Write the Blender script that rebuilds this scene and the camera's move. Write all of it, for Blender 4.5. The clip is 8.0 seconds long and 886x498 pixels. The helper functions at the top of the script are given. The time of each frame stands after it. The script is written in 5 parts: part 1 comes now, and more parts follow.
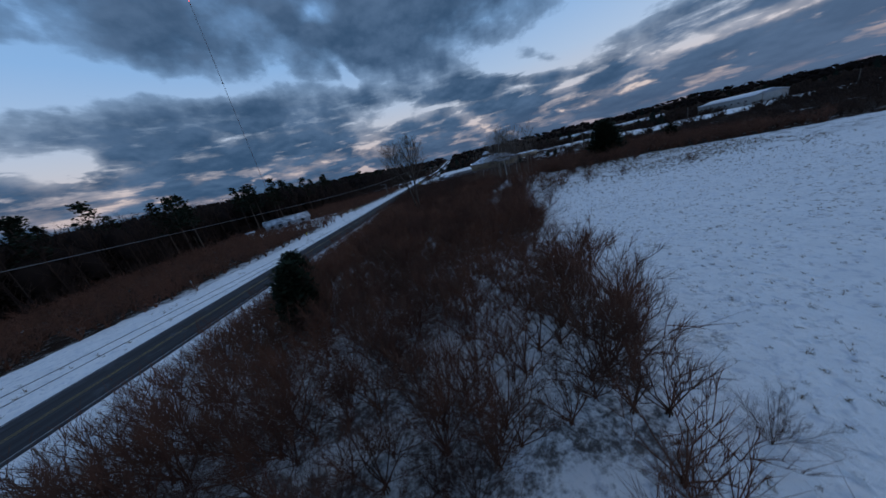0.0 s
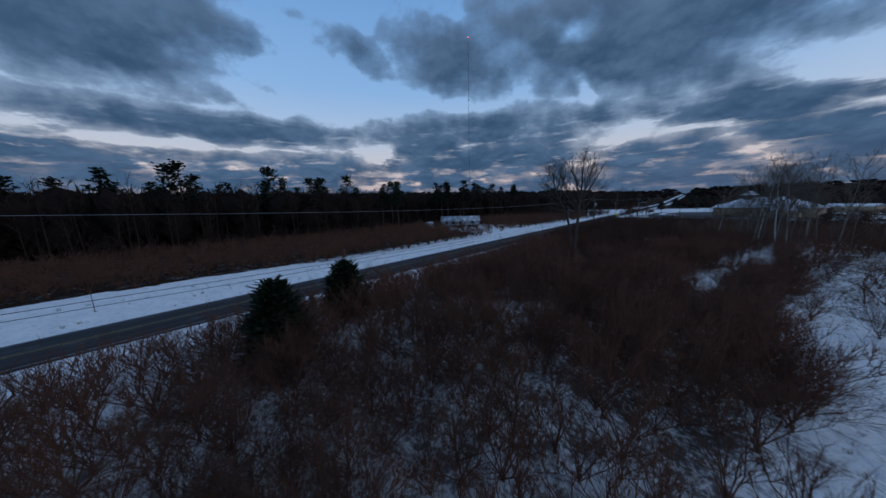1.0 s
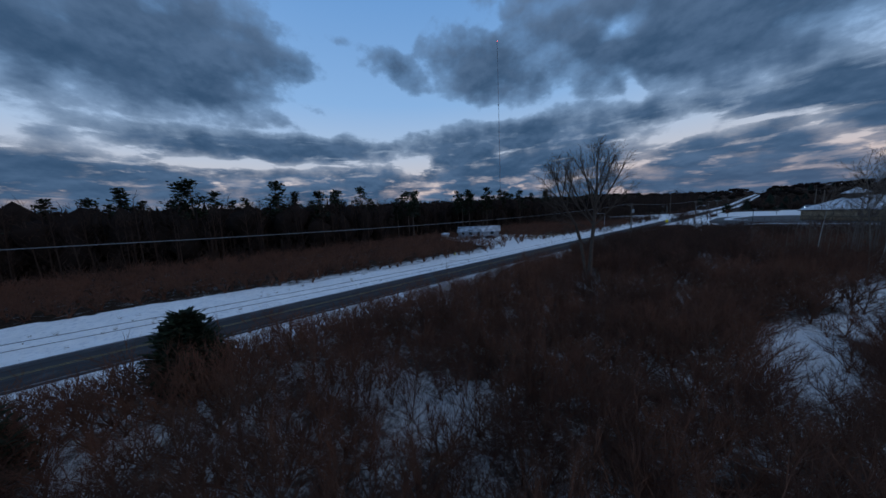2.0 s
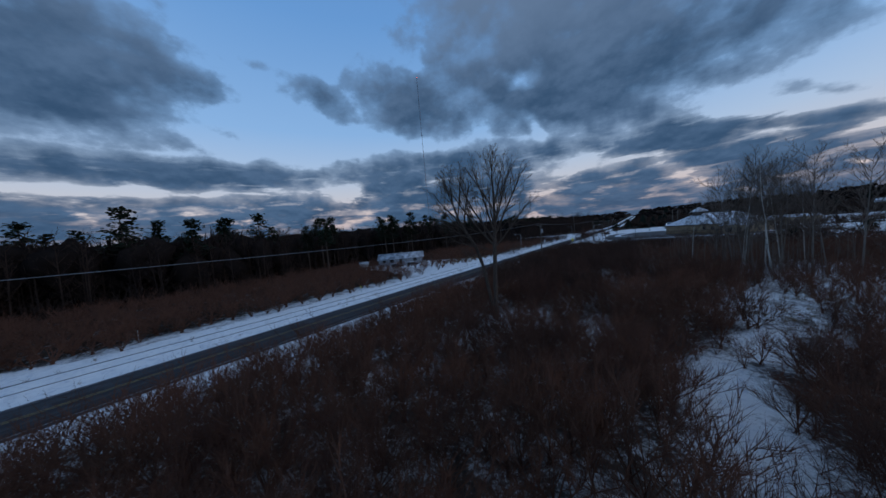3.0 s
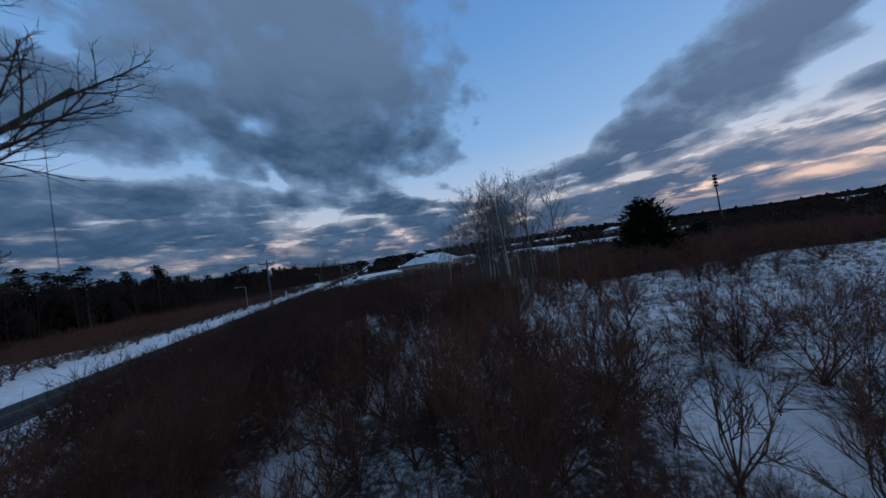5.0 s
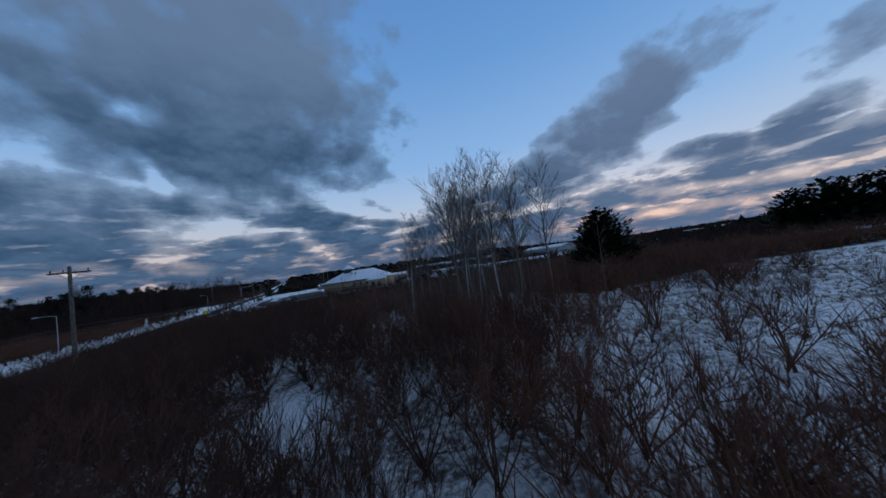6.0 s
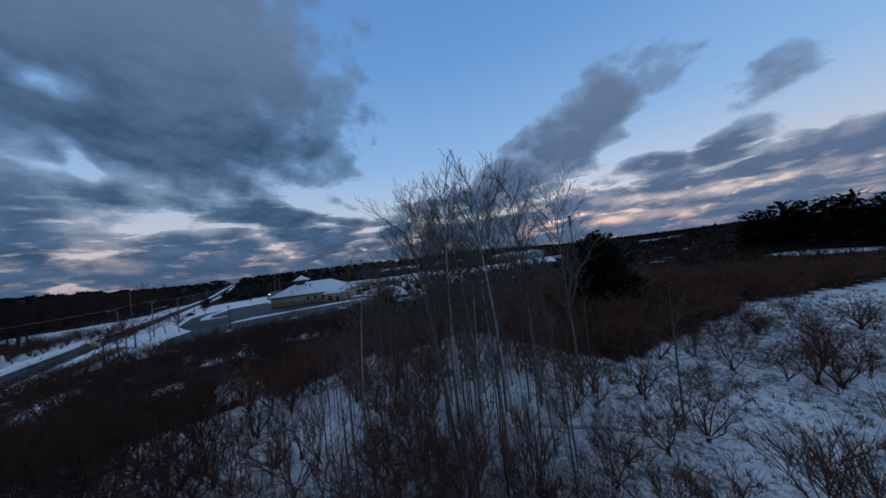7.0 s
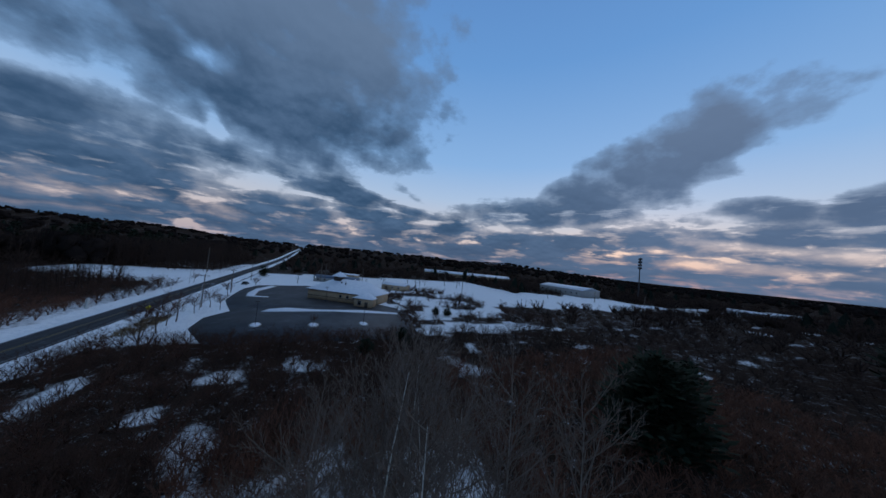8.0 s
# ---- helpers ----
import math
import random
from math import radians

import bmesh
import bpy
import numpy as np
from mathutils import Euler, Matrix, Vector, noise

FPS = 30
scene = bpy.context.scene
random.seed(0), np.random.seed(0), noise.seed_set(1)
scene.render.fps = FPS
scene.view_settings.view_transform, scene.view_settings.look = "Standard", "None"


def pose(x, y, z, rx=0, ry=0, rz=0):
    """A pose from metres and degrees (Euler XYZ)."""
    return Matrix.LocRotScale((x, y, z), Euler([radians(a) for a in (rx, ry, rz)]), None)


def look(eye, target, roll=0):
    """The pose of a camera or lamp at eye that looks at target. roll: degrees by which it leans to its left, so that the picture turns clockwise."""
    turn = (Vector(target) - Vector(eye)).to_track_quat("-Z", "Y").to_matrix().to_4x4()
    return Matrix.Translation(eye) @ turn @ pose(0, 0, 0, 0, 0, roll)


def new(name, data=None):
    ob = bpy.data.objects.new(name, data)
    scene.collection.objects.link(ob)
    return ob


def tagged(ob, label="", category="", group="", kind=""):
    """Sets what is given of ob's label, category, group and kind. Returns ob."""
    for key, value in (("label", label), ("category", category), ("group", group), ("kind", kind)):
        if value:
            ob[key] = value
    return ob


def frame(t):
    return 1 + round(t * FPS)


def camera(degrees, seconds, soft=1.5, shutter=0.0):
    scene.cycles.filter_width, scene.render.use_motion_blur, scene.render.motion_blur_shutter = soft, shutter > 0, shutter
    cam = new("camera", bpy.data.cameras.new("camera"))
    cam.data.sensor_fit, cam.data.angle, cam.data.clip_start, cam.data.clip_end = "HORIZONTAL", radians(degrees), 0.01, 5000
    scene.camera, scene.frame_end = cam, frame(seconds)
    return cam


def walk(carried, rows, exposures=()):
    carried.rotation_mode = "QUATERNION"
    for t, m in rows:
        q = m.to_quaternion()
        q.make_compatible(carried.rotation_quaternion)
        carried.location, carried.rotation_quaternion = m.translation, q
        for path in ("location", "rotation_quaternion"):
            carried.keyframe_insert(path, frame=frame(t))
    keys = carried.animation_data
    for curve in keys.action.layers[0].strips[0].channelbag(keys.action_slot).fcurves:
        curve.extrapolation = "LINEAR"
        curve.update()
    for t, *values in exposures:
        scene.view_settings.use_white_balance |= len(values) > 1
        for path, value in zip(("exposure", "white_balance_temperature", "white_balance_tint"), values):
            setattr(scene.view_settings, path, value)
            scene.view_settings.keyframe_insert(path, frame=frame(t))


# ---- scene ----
cam = camera(117.4, 8.0, soft=1.5, shutter=0.06)
ROWS = [
    (0.0, pose(33.126, 7.601, 10.908, 72.418, 12.631, 2.789)),
    (0.5, pose(38.819, 12.616, 11.430, 79.160, 3.418, 26.669)),
    (1.0, pose(37.333, 21.859, 10.782, 80.277, 1.501, 43.023)),
    (1.2, pose(36.217, 25.744, 11.807, 80.158, 1.553, 47.200)),
    (2.3, pose(37.040, 38.250, 10.914, 82.395, 2.887, 50.831)),
    (2.5, pose(36.839, 40.161, 10.949, 83.677, 3.633, 47.953)),
    (3.0, pose(35.487, 45.282, 10.321, 86.898, 4.987, 36.973)),
    (3.5, pose(34.217, 49.979, 9.639, 89.736, 7.245, 24.045)),
    (4.0, pose(33.326, 55.040, 8.749, 91.340, 9.136, 11.049)),
    (4.5, pose(32.397, 60.272, 8.279, 91.582, 9.483, -2.235)),
    (4.7, pose(32.143, 62.387, 8.202, 91.104, 9.178, -7.096)),
    (5.8, pose(30.130, 75.502, 6.269, 93.434, 8.274, -26.399)),
    (6.0, pose(30.880, 77.978, 6.909, 93.025, 8.112, -29.173)),
    (6.5, pose(33.229, 83.164, 8.695, 92.586, 8.124, -34.164)),
    (7.0, pose(36.179, 86.954, 11.517, 92.319, 7.257, -36.108)),
    (7.5, pose(39.763, 88.274, 14.459, 92.745, 4.861, -35.131)),
    (8.0, pose(43.151, 89.753, 21.399, 92.767, -5.560, -25.913)),
]
walk(cam, ROWS, exposures=[(0.0, 0.02), (8.0, 0.02)])

# ---- sky and light ----
SUN_AZ, SUN_EL = 62.0, 1.5
world = bpy.data.worlds.new("dusk_sky")
scene.world = world
world.use_nodes = True


class Nodes:
    """Small helper round a node tree."""

    def __init__(self, tree):
        self.tree = tree
        tree.nodes.clear()

    def add(self, kind):
        return self.tree.nodes.new(kind)

    def put(self, socket, value):
        if isinstance(value, bpy.types.NodeSocket):
            self.tree.links.new(value, socket)
        elif value is not None:
            socket.default_value = value

    def math(self, op, a, b=None, c=None, clamp=False):
        node = self.add("ShaderNodeMath")
        node.operation, node.use_clamp = op, clamp
        for socket, value in zip(node.inputs, (a, b, c)):
            self.put(socket, value)
        return node.outputs[0]

    def smooth(self, value, low, high, to0=0.0, to1=1.0):
        node = self.add("ShaderNodeMapRange")
        node.interpolation_type = "SMOOTHSTEP"
        for socket, v in zip(node.inputs, (value, low, high, to0, to1)):
            self.put(socket, v)
        return node.outputs[0]

    def mix(self, factor, a, b, blend="MIX"):
        node = self.add("ShaderNodeMix")
        node.data_type, node.blend_type = "RGBA", blend
        for key, v in ((0, factor), (6, a), (7, b)):
            if isinstance(v, tuple) and len(v) == 3:
                v = (*v, 1.0)
            self.put(node.inputs[key], v)
        return node.outputs[2]

    def noise(self, vector, scale, detail=4.0, rough=0.55, distortion=0.0):
        node = self.add("ShaderNodeTexNoise")
        self.put(node.inputs["Vector"], vector)
        for key, v in (("Scale", scale), ("Detail", detail), ("Roughness", rough), ("Distortion", distortion)):
            node.inputs[key].default_value = v
        return node.outputs["Fac"]

    def ramp(self, value, *stops):
        node = self.add("ShaderNodeValToRGB")
        ramp = node.color_ramp
        while len(ramp.elements) < len(stops):
            ramp.elements.new(0.5)
        for e, (at, colour) in zip(ramp.elements, stops):
            e.position, e.color = at, (*colour, 1.0)
        self.put(node.inputs[0], value)
        return node.outputs[0]

    def combine(self, x, y, z):
        node = self.add("ShaderNodeCombineXYZ")
        for socket, v in zip(node.inputs, (x, y, z)):
            self.put(socket, v)
        return node.outputs[0]


# cloud banks: bearing, height, half width, half height (degrees), tilt
BANKS = [(-94, 24.2, 18.5, 8.2, -3), (-79.9, 12.4, 21.9, 2.5, 0), (-45.9, 12.2, 12, 3.5, -8), (-41.1, 24.6, 11.8, 5.6, -25), (-7.3, 35.8, 28.1, 17.2, -25), (-10.7, 25, 26.2, 9.1, -15), (-15.8, 42.9, 33.9, 6, -8), (-27.1, 13.4, 23.6, 4.1, -3), (11, 11.6, 13.6, 1.2, -14), (53.5, 14.2, 9.8, 5.1, 13),
         (42, 11.4, 13, 3.5, 3), (5.2, 12.2, 9.6, 3, -4), (-1.1, 6.8, 21, 1.7, -2), (69.5, 22.5, 6.5, 4.8, 21), (62.5, 17.4, 10.2, 5.2, -9), (75.4, 11.5, 5.5, 2.1, -12), (84, 10.3, 4.6, 2.8, 12), (-28.5, 8.4, 13.5, 4, -4), (-116, 22, 16, 7, 10), (125, 26, 18, 6, -10)]

# thin pale wisps
WISPS = [(-59.9, 26.5, 11.4, 3.1, -18), (-65.9, 29, 7.4, 1.7, -19), (25.6, 30, 8.5, 5.9, -64), (20.8, 35.7, 9.1, 3.3, -32), (77.5, 24.6, 5.9, 4.1, -12), (81, 25.2, 3.2, 2.2, -23), (89.1, 18.1, 4.8, 2.7, 5), (-76, 19.8, 5.5, 1.6, -11), (73.4, 26.3, 7.3, 4.4, -16), (75.9, 13.9, 4.5, 1.5, -20)]

# clear gaps between them
GAPS = [(-16.6, 18.2, 1.8, 0.8, -60), (-18.1, 26.1, 3.6, 1.2, -16), (-61.2, 33.7, 8.7, 2.8, 6), (-65, 19.3, 13.2, 2.1, -4), (-87.1, 9.4, 6.9, 0.5, 0), (-54.8, 10.2, 2.8, 1.1, 29), (-36.4, 18.1, 5.4, 1.4, -3), (9.3, 15, 8.6, 1.9, -28), (25.3, 15, 6.1, 1.9, 2), (-12, 11, 5.2, 1.4, -5),
        (-16.4, 7.1, 2.6, 1.1, 2), (4.1, 6.8, 2.7, 1.1, -18), (43, 8, 9, 0.7, 2), (36.7, 24.3, 10.5, 7.2, 36), (41.8, 34.6, 8.9, 8.1, 25), (72.8, 14.4, 5.5, 1.2, -4), (83.9, 5.1, 4.9, 0.8, 4), (76, 3.1, 8, 0.7, -1), (74.6, 6.1, 5.6, 0.6, -6), (78.7, 16.2, 4.3, 1.2, -20)]


def build_sky():
    n = Nodes(world.node_tree)
    way = n.add("ShaderNodeTexCoord").outputs["Generated"]
    split = n.add("ShaderNodeSeparateXYZ")
    n.put(split.inputs[0], way)
    x, y, z = split.outputs
    az = n.math("DEGREES", n.math("ARCTAN2", x, y))
    el = n.math("DEGREES", n.math("ARCSINE", n.math("MINIMUM", n.math("MAXIMUM", z, -1.0), 1.0)))
    deck = n.combine(x, y, n.math("MULTIPLY", n.math("POWER", n.math("MAXIMUM", el, 0.0), 0.59), 0.15))
    above = n.combine(x, y, n.math("ADD", n.math("MULTIPLY", n.math("POWER", n.math("MAXIMUM", el, 0.0), 0.59), 0.15), 0.022))
    big = n.noise(deck, 4.6, 3.0, 0.5)
    fine, fine_above = n.noise(deck, 11.0, 6.0, 0.55), n.noise(above, 11.0, 6.0, 0.55)
    # banks
    def gather(rows):
        total = 0.0
        for a, e, sx, sy, tilt in rows:
            ct, st = math.cos(radians(tilt)), math.sin(radians(tilt))
            da, de = n.math("SUBTRACT", az, float(a)), n.math("SUBTRACT", el, float(e))
            u = n.math("DIVIDE", n.math("ADD", n.math("MULTIPLY", da, ct), n.math("MULTIPLY", de, st)), float(sx))
            v = n.math("DIVIDE", n.math("SUBTRACT", n.math("MULTIPLY", de, ct), n.math("MULTIPLY", da, st)), float(sy))
            d2 = n.math("ADD", n.math("POWER", n.math("ABSOLUTE", u), 2.6), n.math("POWER", n.math("ABSOLUTE", v), 2.6))
            total = n.math("MAXIMUM", total, n.math("EXPONENT", n.math("MULTIPLY", d2, -0.55)))
        return total

    total, gaps = n.math("MAXIMUM", gather(BANKS), n.math("MULTIPLY", gather(WISPS), 0.62)), gather(GAPS)
    # layered bands that thicken towards the horizon
    band = n.noise(n.combine(n.math("MULTIPLY", az, 0.14), n.math("MULTIPLY", el, 0.34), 3.0), 1.0, 6.0, 0.56, 0.1)
    low = n.math("MULTIPLY", n.smooth(el, 14.0, 7.0), n.smooth(band, 0.24, 0.43))
    thin = n.noise(n.combine(n.math("MULTIPLY", az, 0.12), n.math("MULTIPLY", el, 0.55), 9.0), 1.0, 5.0, 0.58, 0.3)
    slits = n.math("MULTIPLY", n.smooth(thin, 0.50, 0.66), n.math("MULTIPLY", n.smooth(el, 17.0, 9.0), 0.36))
    # cloud above the view, added to grey the light from the zenith
    unseen_overhead = n.math("MULTIPLY", n.smooth(el, 42.0, 60.0), 0.95)
    cover = n.math("ADD", n.math("MAXIMUM", total, n.math("MAXIMUM", n.math("MULTIPLY", low, 0.92), unseen_overhead)), n.math("MULTIPLY", n.math("SUBTRACT", big, 0.5), 0.7))
    cover = n.math("ADD", cover, n.math("MULTIPLY", n.math("SUBTRACT", fine, 0.5), 1.25))
    cover = n.math("SUBTRACT", cover, n.math("ADD", n.math("MULTIPLY", gaps, 0.46), slits))
    mask = n.smooth(cover, 0.35, 0.58)
    dense = n.smooth(cover, 0.45, 0.95)
    # clear sky
    nishita = n.add("ShaderNodeTexSky")
    nishita.sky_type, nishita.sun_disc = "NISHITA", False
    nishita.sun_elevation, nishita.sun_rotation, nishita.ozone_density = radians(SUN_EL), radians(SUN_AZ), 3.0
    clear = n.ramp(n.math("DIVIDE", n.math("MAXIMUM", el, 0.0), 60.0), (0.0, (0.36, 0.31, 0.38)), (0.08, (0.62, 0.49, 0.49)), (0.15, (0.52, 0.52, 0.60)), (0.22, (0.40, 0.50, 0.68)), (0.34, (0.25, 0.42, 0.70)), (0.62, (0.135, 0.30, 0.61)), (1.0, (0.085, 0.20, 0.48)))
    clear = n.mix(1.0, clear, n.mix(1.0, nishita.outputs[0], (0.035, 0.035, 0.04), "MULTIPLY"), "ADD")
    # clouds, dull blue grey below, warmer where the afterglow reaches them
    shade = n.math("ADD", n.math("MULTIPLY", n.math("SUBTRACT", fine, fine_above), 1.0), n.noise(deck, 6.0, 4.0, 0.5))
    body = n.mix(n.smooth(shade, 0.22, 0.82), (0.036, 0.078, 0.155), (0.084, 0.144, 0.255))
    body = n.mix(n.math("MAXIMUM", n.smooth(el, 22.0, 40.0, 0.0, 0.85), n.math("MULTIPLY", n.smooth(el, 11.0, 27.0, 0.0, 0.9), n.smooth(az, 25.0, 70.0))), body, (0.135, 0.200, 0.325))
    body = n.mix(n.math("MULTIPLY", n.smooth(az, 22.0, 75.0), 0.6), body, (0.130, 0.180, 0.295))
    glow = n.math("MULTIPLY", n.smooth(el, 9.0, 0.5), n.smooth(n.math("ABSOLUTE", n.math("SUBTRACT", az, 20.0)), 60.0, 0.0))
    body = n.mix(n.math("MULTIPLY", glow, 0.5), body, (0.085, 0.115, 0.195))
    # the deck overhead is out of view, added thick and grey for a more neutral skylight
    body = n.mix(n.smooth(el, 46.0, 62.0), body, (0.166, 0.199, 0.256))
    rim = n.mix(0.5, body, clear)
    cloud = n.mix(dense, rim, body)
    sky = n.mix(1.0, n.mix(mask, clear, cloud), (0.95, 1.0, 1.0), "MULTIPLY")
    ground_way = n.mix(n.smooth(el, 0.0, -1.5), sky, (0.03, 0.03, 0.035))
    back = n.add("ShaderNodeBackground")
    n.put(back.inputs[0], ground_way)
    back.inputs[1].default_value = 1.0
    out = n.add("ShaderNodeOutputWorld")
    n.put(out.inputs[0], back.outputs[0])


build_sky()

sun = new("sun", bpy.data.lights.new("sun", "SUN"))
sun.data.energy, sun.data.angle, sun.data.color = 0.25, radians(40), (0.97, 0.93, 0.96)
sun.matrix_world = look((0, 0, 0), (-math.sin(radians(SUN_AZ)), -math.cos(radians(SUN_AZ)), -0.6))

from mathutils.geometry import tessellate_polygon

# ---- materials ----
def material(name, colours, scale=3.0, rough=0.85, bump=0.2, bump_scale=20.0, metal=0.0, detail=5.0, coords="Object", per_object=0.0, spec=0.3):
    """A two-scale material: a large blotchy mix of the colours, and fine grain that also lifts the surface."""
    m = bpy.data.materials.new(name)
    m.use_nodes = True
    n = Nodes(m.node_tree)
    at = n.add("ShaderNodeTexCoord").outputs[coords]
    large, grain = n.noise(at, scale, detail, 0.6, 0.3), n.noise(at, bump_scale, 4.0, 0.6)
    colour = n.mix(n.smooth(large, 0.32, 0.68), colours[0], colours[1])
    colour = n.mix(n.math("MULTIPLY", n.smooth(grain, 0.35, 0.75), 0.5), colour, colours[2 % len(colours)])
    if per_object:
        info = n.add("ShaderNodeObjectInfo").outputs["Random"]
        hue = n.add("ShaderNodeHueSaturation")
        n.put(hue.inputs["Value"], n.smooth(info, 0.0, 1.0, 1.0 - per_object, 1.0 + per_object))
        n.put(hue.inputs["Color"], colour)
        colour = hue.outputs[0]
    finish(n, colour, rough, metal, grain, bump, spec)
    return m


def finish(n, colour, rough, metal=0.0, height=None, bump=0.0, spec=0.3, distance=0.02):
    bsdf, out = n.add("ShaderNodeBsdfPrincipled"), n.add("ShaderNodeOutputMaterial")
    n.put(bsdf.inputs["Base Color"], (*colour, 1.0) if isinstance(colour, tuple) else colour)
    n.put(bsdf.inputs["Roughness"], rough)
    n.put(bsdf.inputs["Metallic"], metal)
    bsdf.inputs["Specular IOR Level"].default_value = spec
    if height is not None and bump:
        b = n.add("ShaderNodeBump")
        b.inputs["Strength"].default_value = bump
        b.inputs["Distance"].default_value = distance
        n.put(b.inputs["Height"], height)
        n.put(bsdf.inputs["Normal"], b.outputs[0])
    n.put(out.inputs[0], bsdf.outputs[0])
    return bsdf


def ground_material():
    m = bpy.data.materials.new("snow_over_dead_grass")
    m.use_nodes = True
    n = Nodes(m.node_tree)
    at = n.add("ShaderNodeNewGeometry").outputs["Position"]
    broad, mid, fine = n.noise(at, 0.045, 4.0, 0.55), n.noise(at, 0.55, 5.0, 0.6, 0.4), n.noise(at, 4.5, 5.0, 0.68, 0.2)
    speck = n.noise(at, 11.0, 3.0, 0.6)
    split = n.add("ShaderNodeSeparateXYZ")
    n.put(split.inputs[0], at)
    x, y, z = split.outputs
    snow = n.mix(n.smooth(mid, 0.3, 0.7), (0.79, 0.80, 0.82), (0.89, 0.89, 0.90))
    # dents in the snow, their shade put in as blue-grey blotches
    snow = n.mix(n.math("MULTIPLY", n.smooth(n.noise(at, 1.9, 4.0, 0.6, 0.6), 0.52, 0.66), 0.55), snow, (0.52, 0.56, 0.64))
    # dead grass, stalks and leaf litter show through in ragged specks, thickest where brush and woods stand, where they
    # also darken the snow in place of shade
    cover = n.add("ShaderNodeAttribute")
    cover.attribute_name = "litter_and_shade"
    thick = cover.outputs["Fac"]
    bare = n.math("ADD", n.math("MULTIPLY", fine, 0.62), n.math("ADD", n.math("MULTIPLY", mid, 0.60), n.math("MULTIPLY", broad, 0.14)))
    low = n.math("SUBTRACT", 0.80, n.math("MULTIPLY", thick, 0.42))
    litter_shade_mask = n.smooth(bare, low, n.math("ADD", low, 0.24))
    leaves = n.mix(n.smooth(speck, 0.35, 0.7), (0.022, 0.015, 0.012), (0.060, 0.040, 0.030))
    colour = n.mix(n.math("MULTIPLY", litter_shade_mask, n.smooth(thick, 0.3, 0.9, 0.78, 1.0)), snow, leaves)
    cells = n.add("ShaderNodeTexVoronoi")
    cells.inputs["Scale"].default_value = 1.3
    n.put(cells.inputs["Vector"], at)
    height = n.math("ADD", n.math("MULTIPLY", n.smooth(cells.outputs["Distance"], 0.0, 0.45), 0.5), n.math("ADD", n.math("MULTIPLY", mid, 0.9), n.math("MULTIPLY", fine, 0.45)))
    finish(n, colour, 0.8, 0.0, height, 0.9, 0.0, 0.22)
    return m


def asphalt_material(name, along=True):
    m = bpy.data.materials.new(name)
    m.use_nodes = True
    n = Nodes(m.node_tree)
    at = n.add("ShaderNodeNewGeometry").outputs["Position"]
    split = n.add("ShaderNodeSeparateXYZ")
    n.put(split.inputs[0], at)
    x, y, z = split.outputs
    grain = n.noise(at, 40.0, 3.0, 0.6)
    streaky = n.noise(n.combine(n.math("MULTIPLY", x, 1.6), n.math("MULTIPLY", y, 0.035 if along else 1.0), 0.0), 1.0 if along else 0.12, 5.0, 0.6, 0.3)
    colour = n.mix(n.smooth(streaky, 0.3, 0.7), (0.024, 0.025, 0.028) if along else (0.020, 0.021, 0.025), (0.056, 0.058, 0.064) if along else (0.055, 0.057, 0.066))
    if along:
        # tyre-polished tracks and the salt-grey strips beside them
        wave = n.math("ABSOLUTE", n.math("SUBTRACT", n.math("ABSOLUTE", n.math("SUBTRACT", n.math("ABSOLUTE", x), 1.75)), 0.8))
        colour = n.mix(n.math("MULTIPLY", n.smooth(wave, 0.45, 0.05), 0.55), colour, (0.030, 0.031, 0.036))
    dust = n.smooth(n.noise(at, 0.5 if along else 0.14, 6.0, 0.7, 0.5), 0.52, 0.75)
    colour = n.mix(n.math("MULTIPLY", dust, 0.22 if along else 0.30), colour, (0.28, 0.30, 0.34))
    colour = n.mix(n.math("MULTIPLY", grain, 0.25), colour, (0.06, 0.06, 0.065))
    finish(n, colour, 0.8 if along else 0.6, 0.0, grain, 0.2, 0.12 if along else 0.25, 0.006)
    return m


def bark_material(name, light, dark, marks=0.0):
    m = bpy.data.materials.new(name)
    m.use_nodes = True
    n = Nodes(m.node_tree)
    at = n.add("ShaderNodeTexCoord").outputs["Object"]
    stretched = n.add("ShaderNodeMapping")
    n.put(stretched.inputs["Vector"], at)
    stretched.inputs["Scale"].default_value = (14.0, 14.0, 3.0) if not marks else (5.0, 5.0, 16.0)
    rough = n.noise(stretched.outputs[0], 1.0, 5.0, 0.65, 0.3)
    broad = n.noise(at, 0.8, 3.0, 0.5)
    colour = n.mix(n.smooth(rough, 0.35, 0.65) if not marks else n.smooth(rough, 0.40, 0.30, 0.0, marks), light, dark)
    colour = n.mix(n.math("MULTIPLY", n.smooth(broad, 0.4, 0.7), 0.45), colour, dark)
    finish(n, colour, 0.9, 0.0, rough, 0.5, 0.05, 0.03)
    return m


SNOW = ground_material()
CLEAN_SNOW = material("packed_snow", [(0.74, 0.77, 0.82), (0.62, 0.66, 0.74), (0.80, 0.81, 0.84)], 0.8, 0.75, 0.5, 6.0)
ASPHALT = asphalt_material("worn_road_asphalt")
LOT_ASPHALT = asphalt_material("parking_lot_asphalt", False)
YELLOW_PAINT = material("worn_yellow_road_paint", [(0.30, 0.20, 0.04), (0.16, 0.12, 0.05), (0.10, 0.08, 0.05)], 2.0, 0.7, 0.1, 30.0)
WHITE_PAINT = material("worn_white_road_paint", [(0.42, 0.43, 0.45), (0.20, 0.20, 0.22), (0.12, 0.12, 0.13)], 2.0, 0.7, 0.1, 30.0)
SHRUB_STEM = material("grey_brown_shrub_stem", [(0.062, 0.041, 0.034), (0.036, 0.026, 0.023), (0.085, 0.062, 0.052)], 4.0, 0.9, 0.3, 30.0, per_object=0.25, spec=0.05)
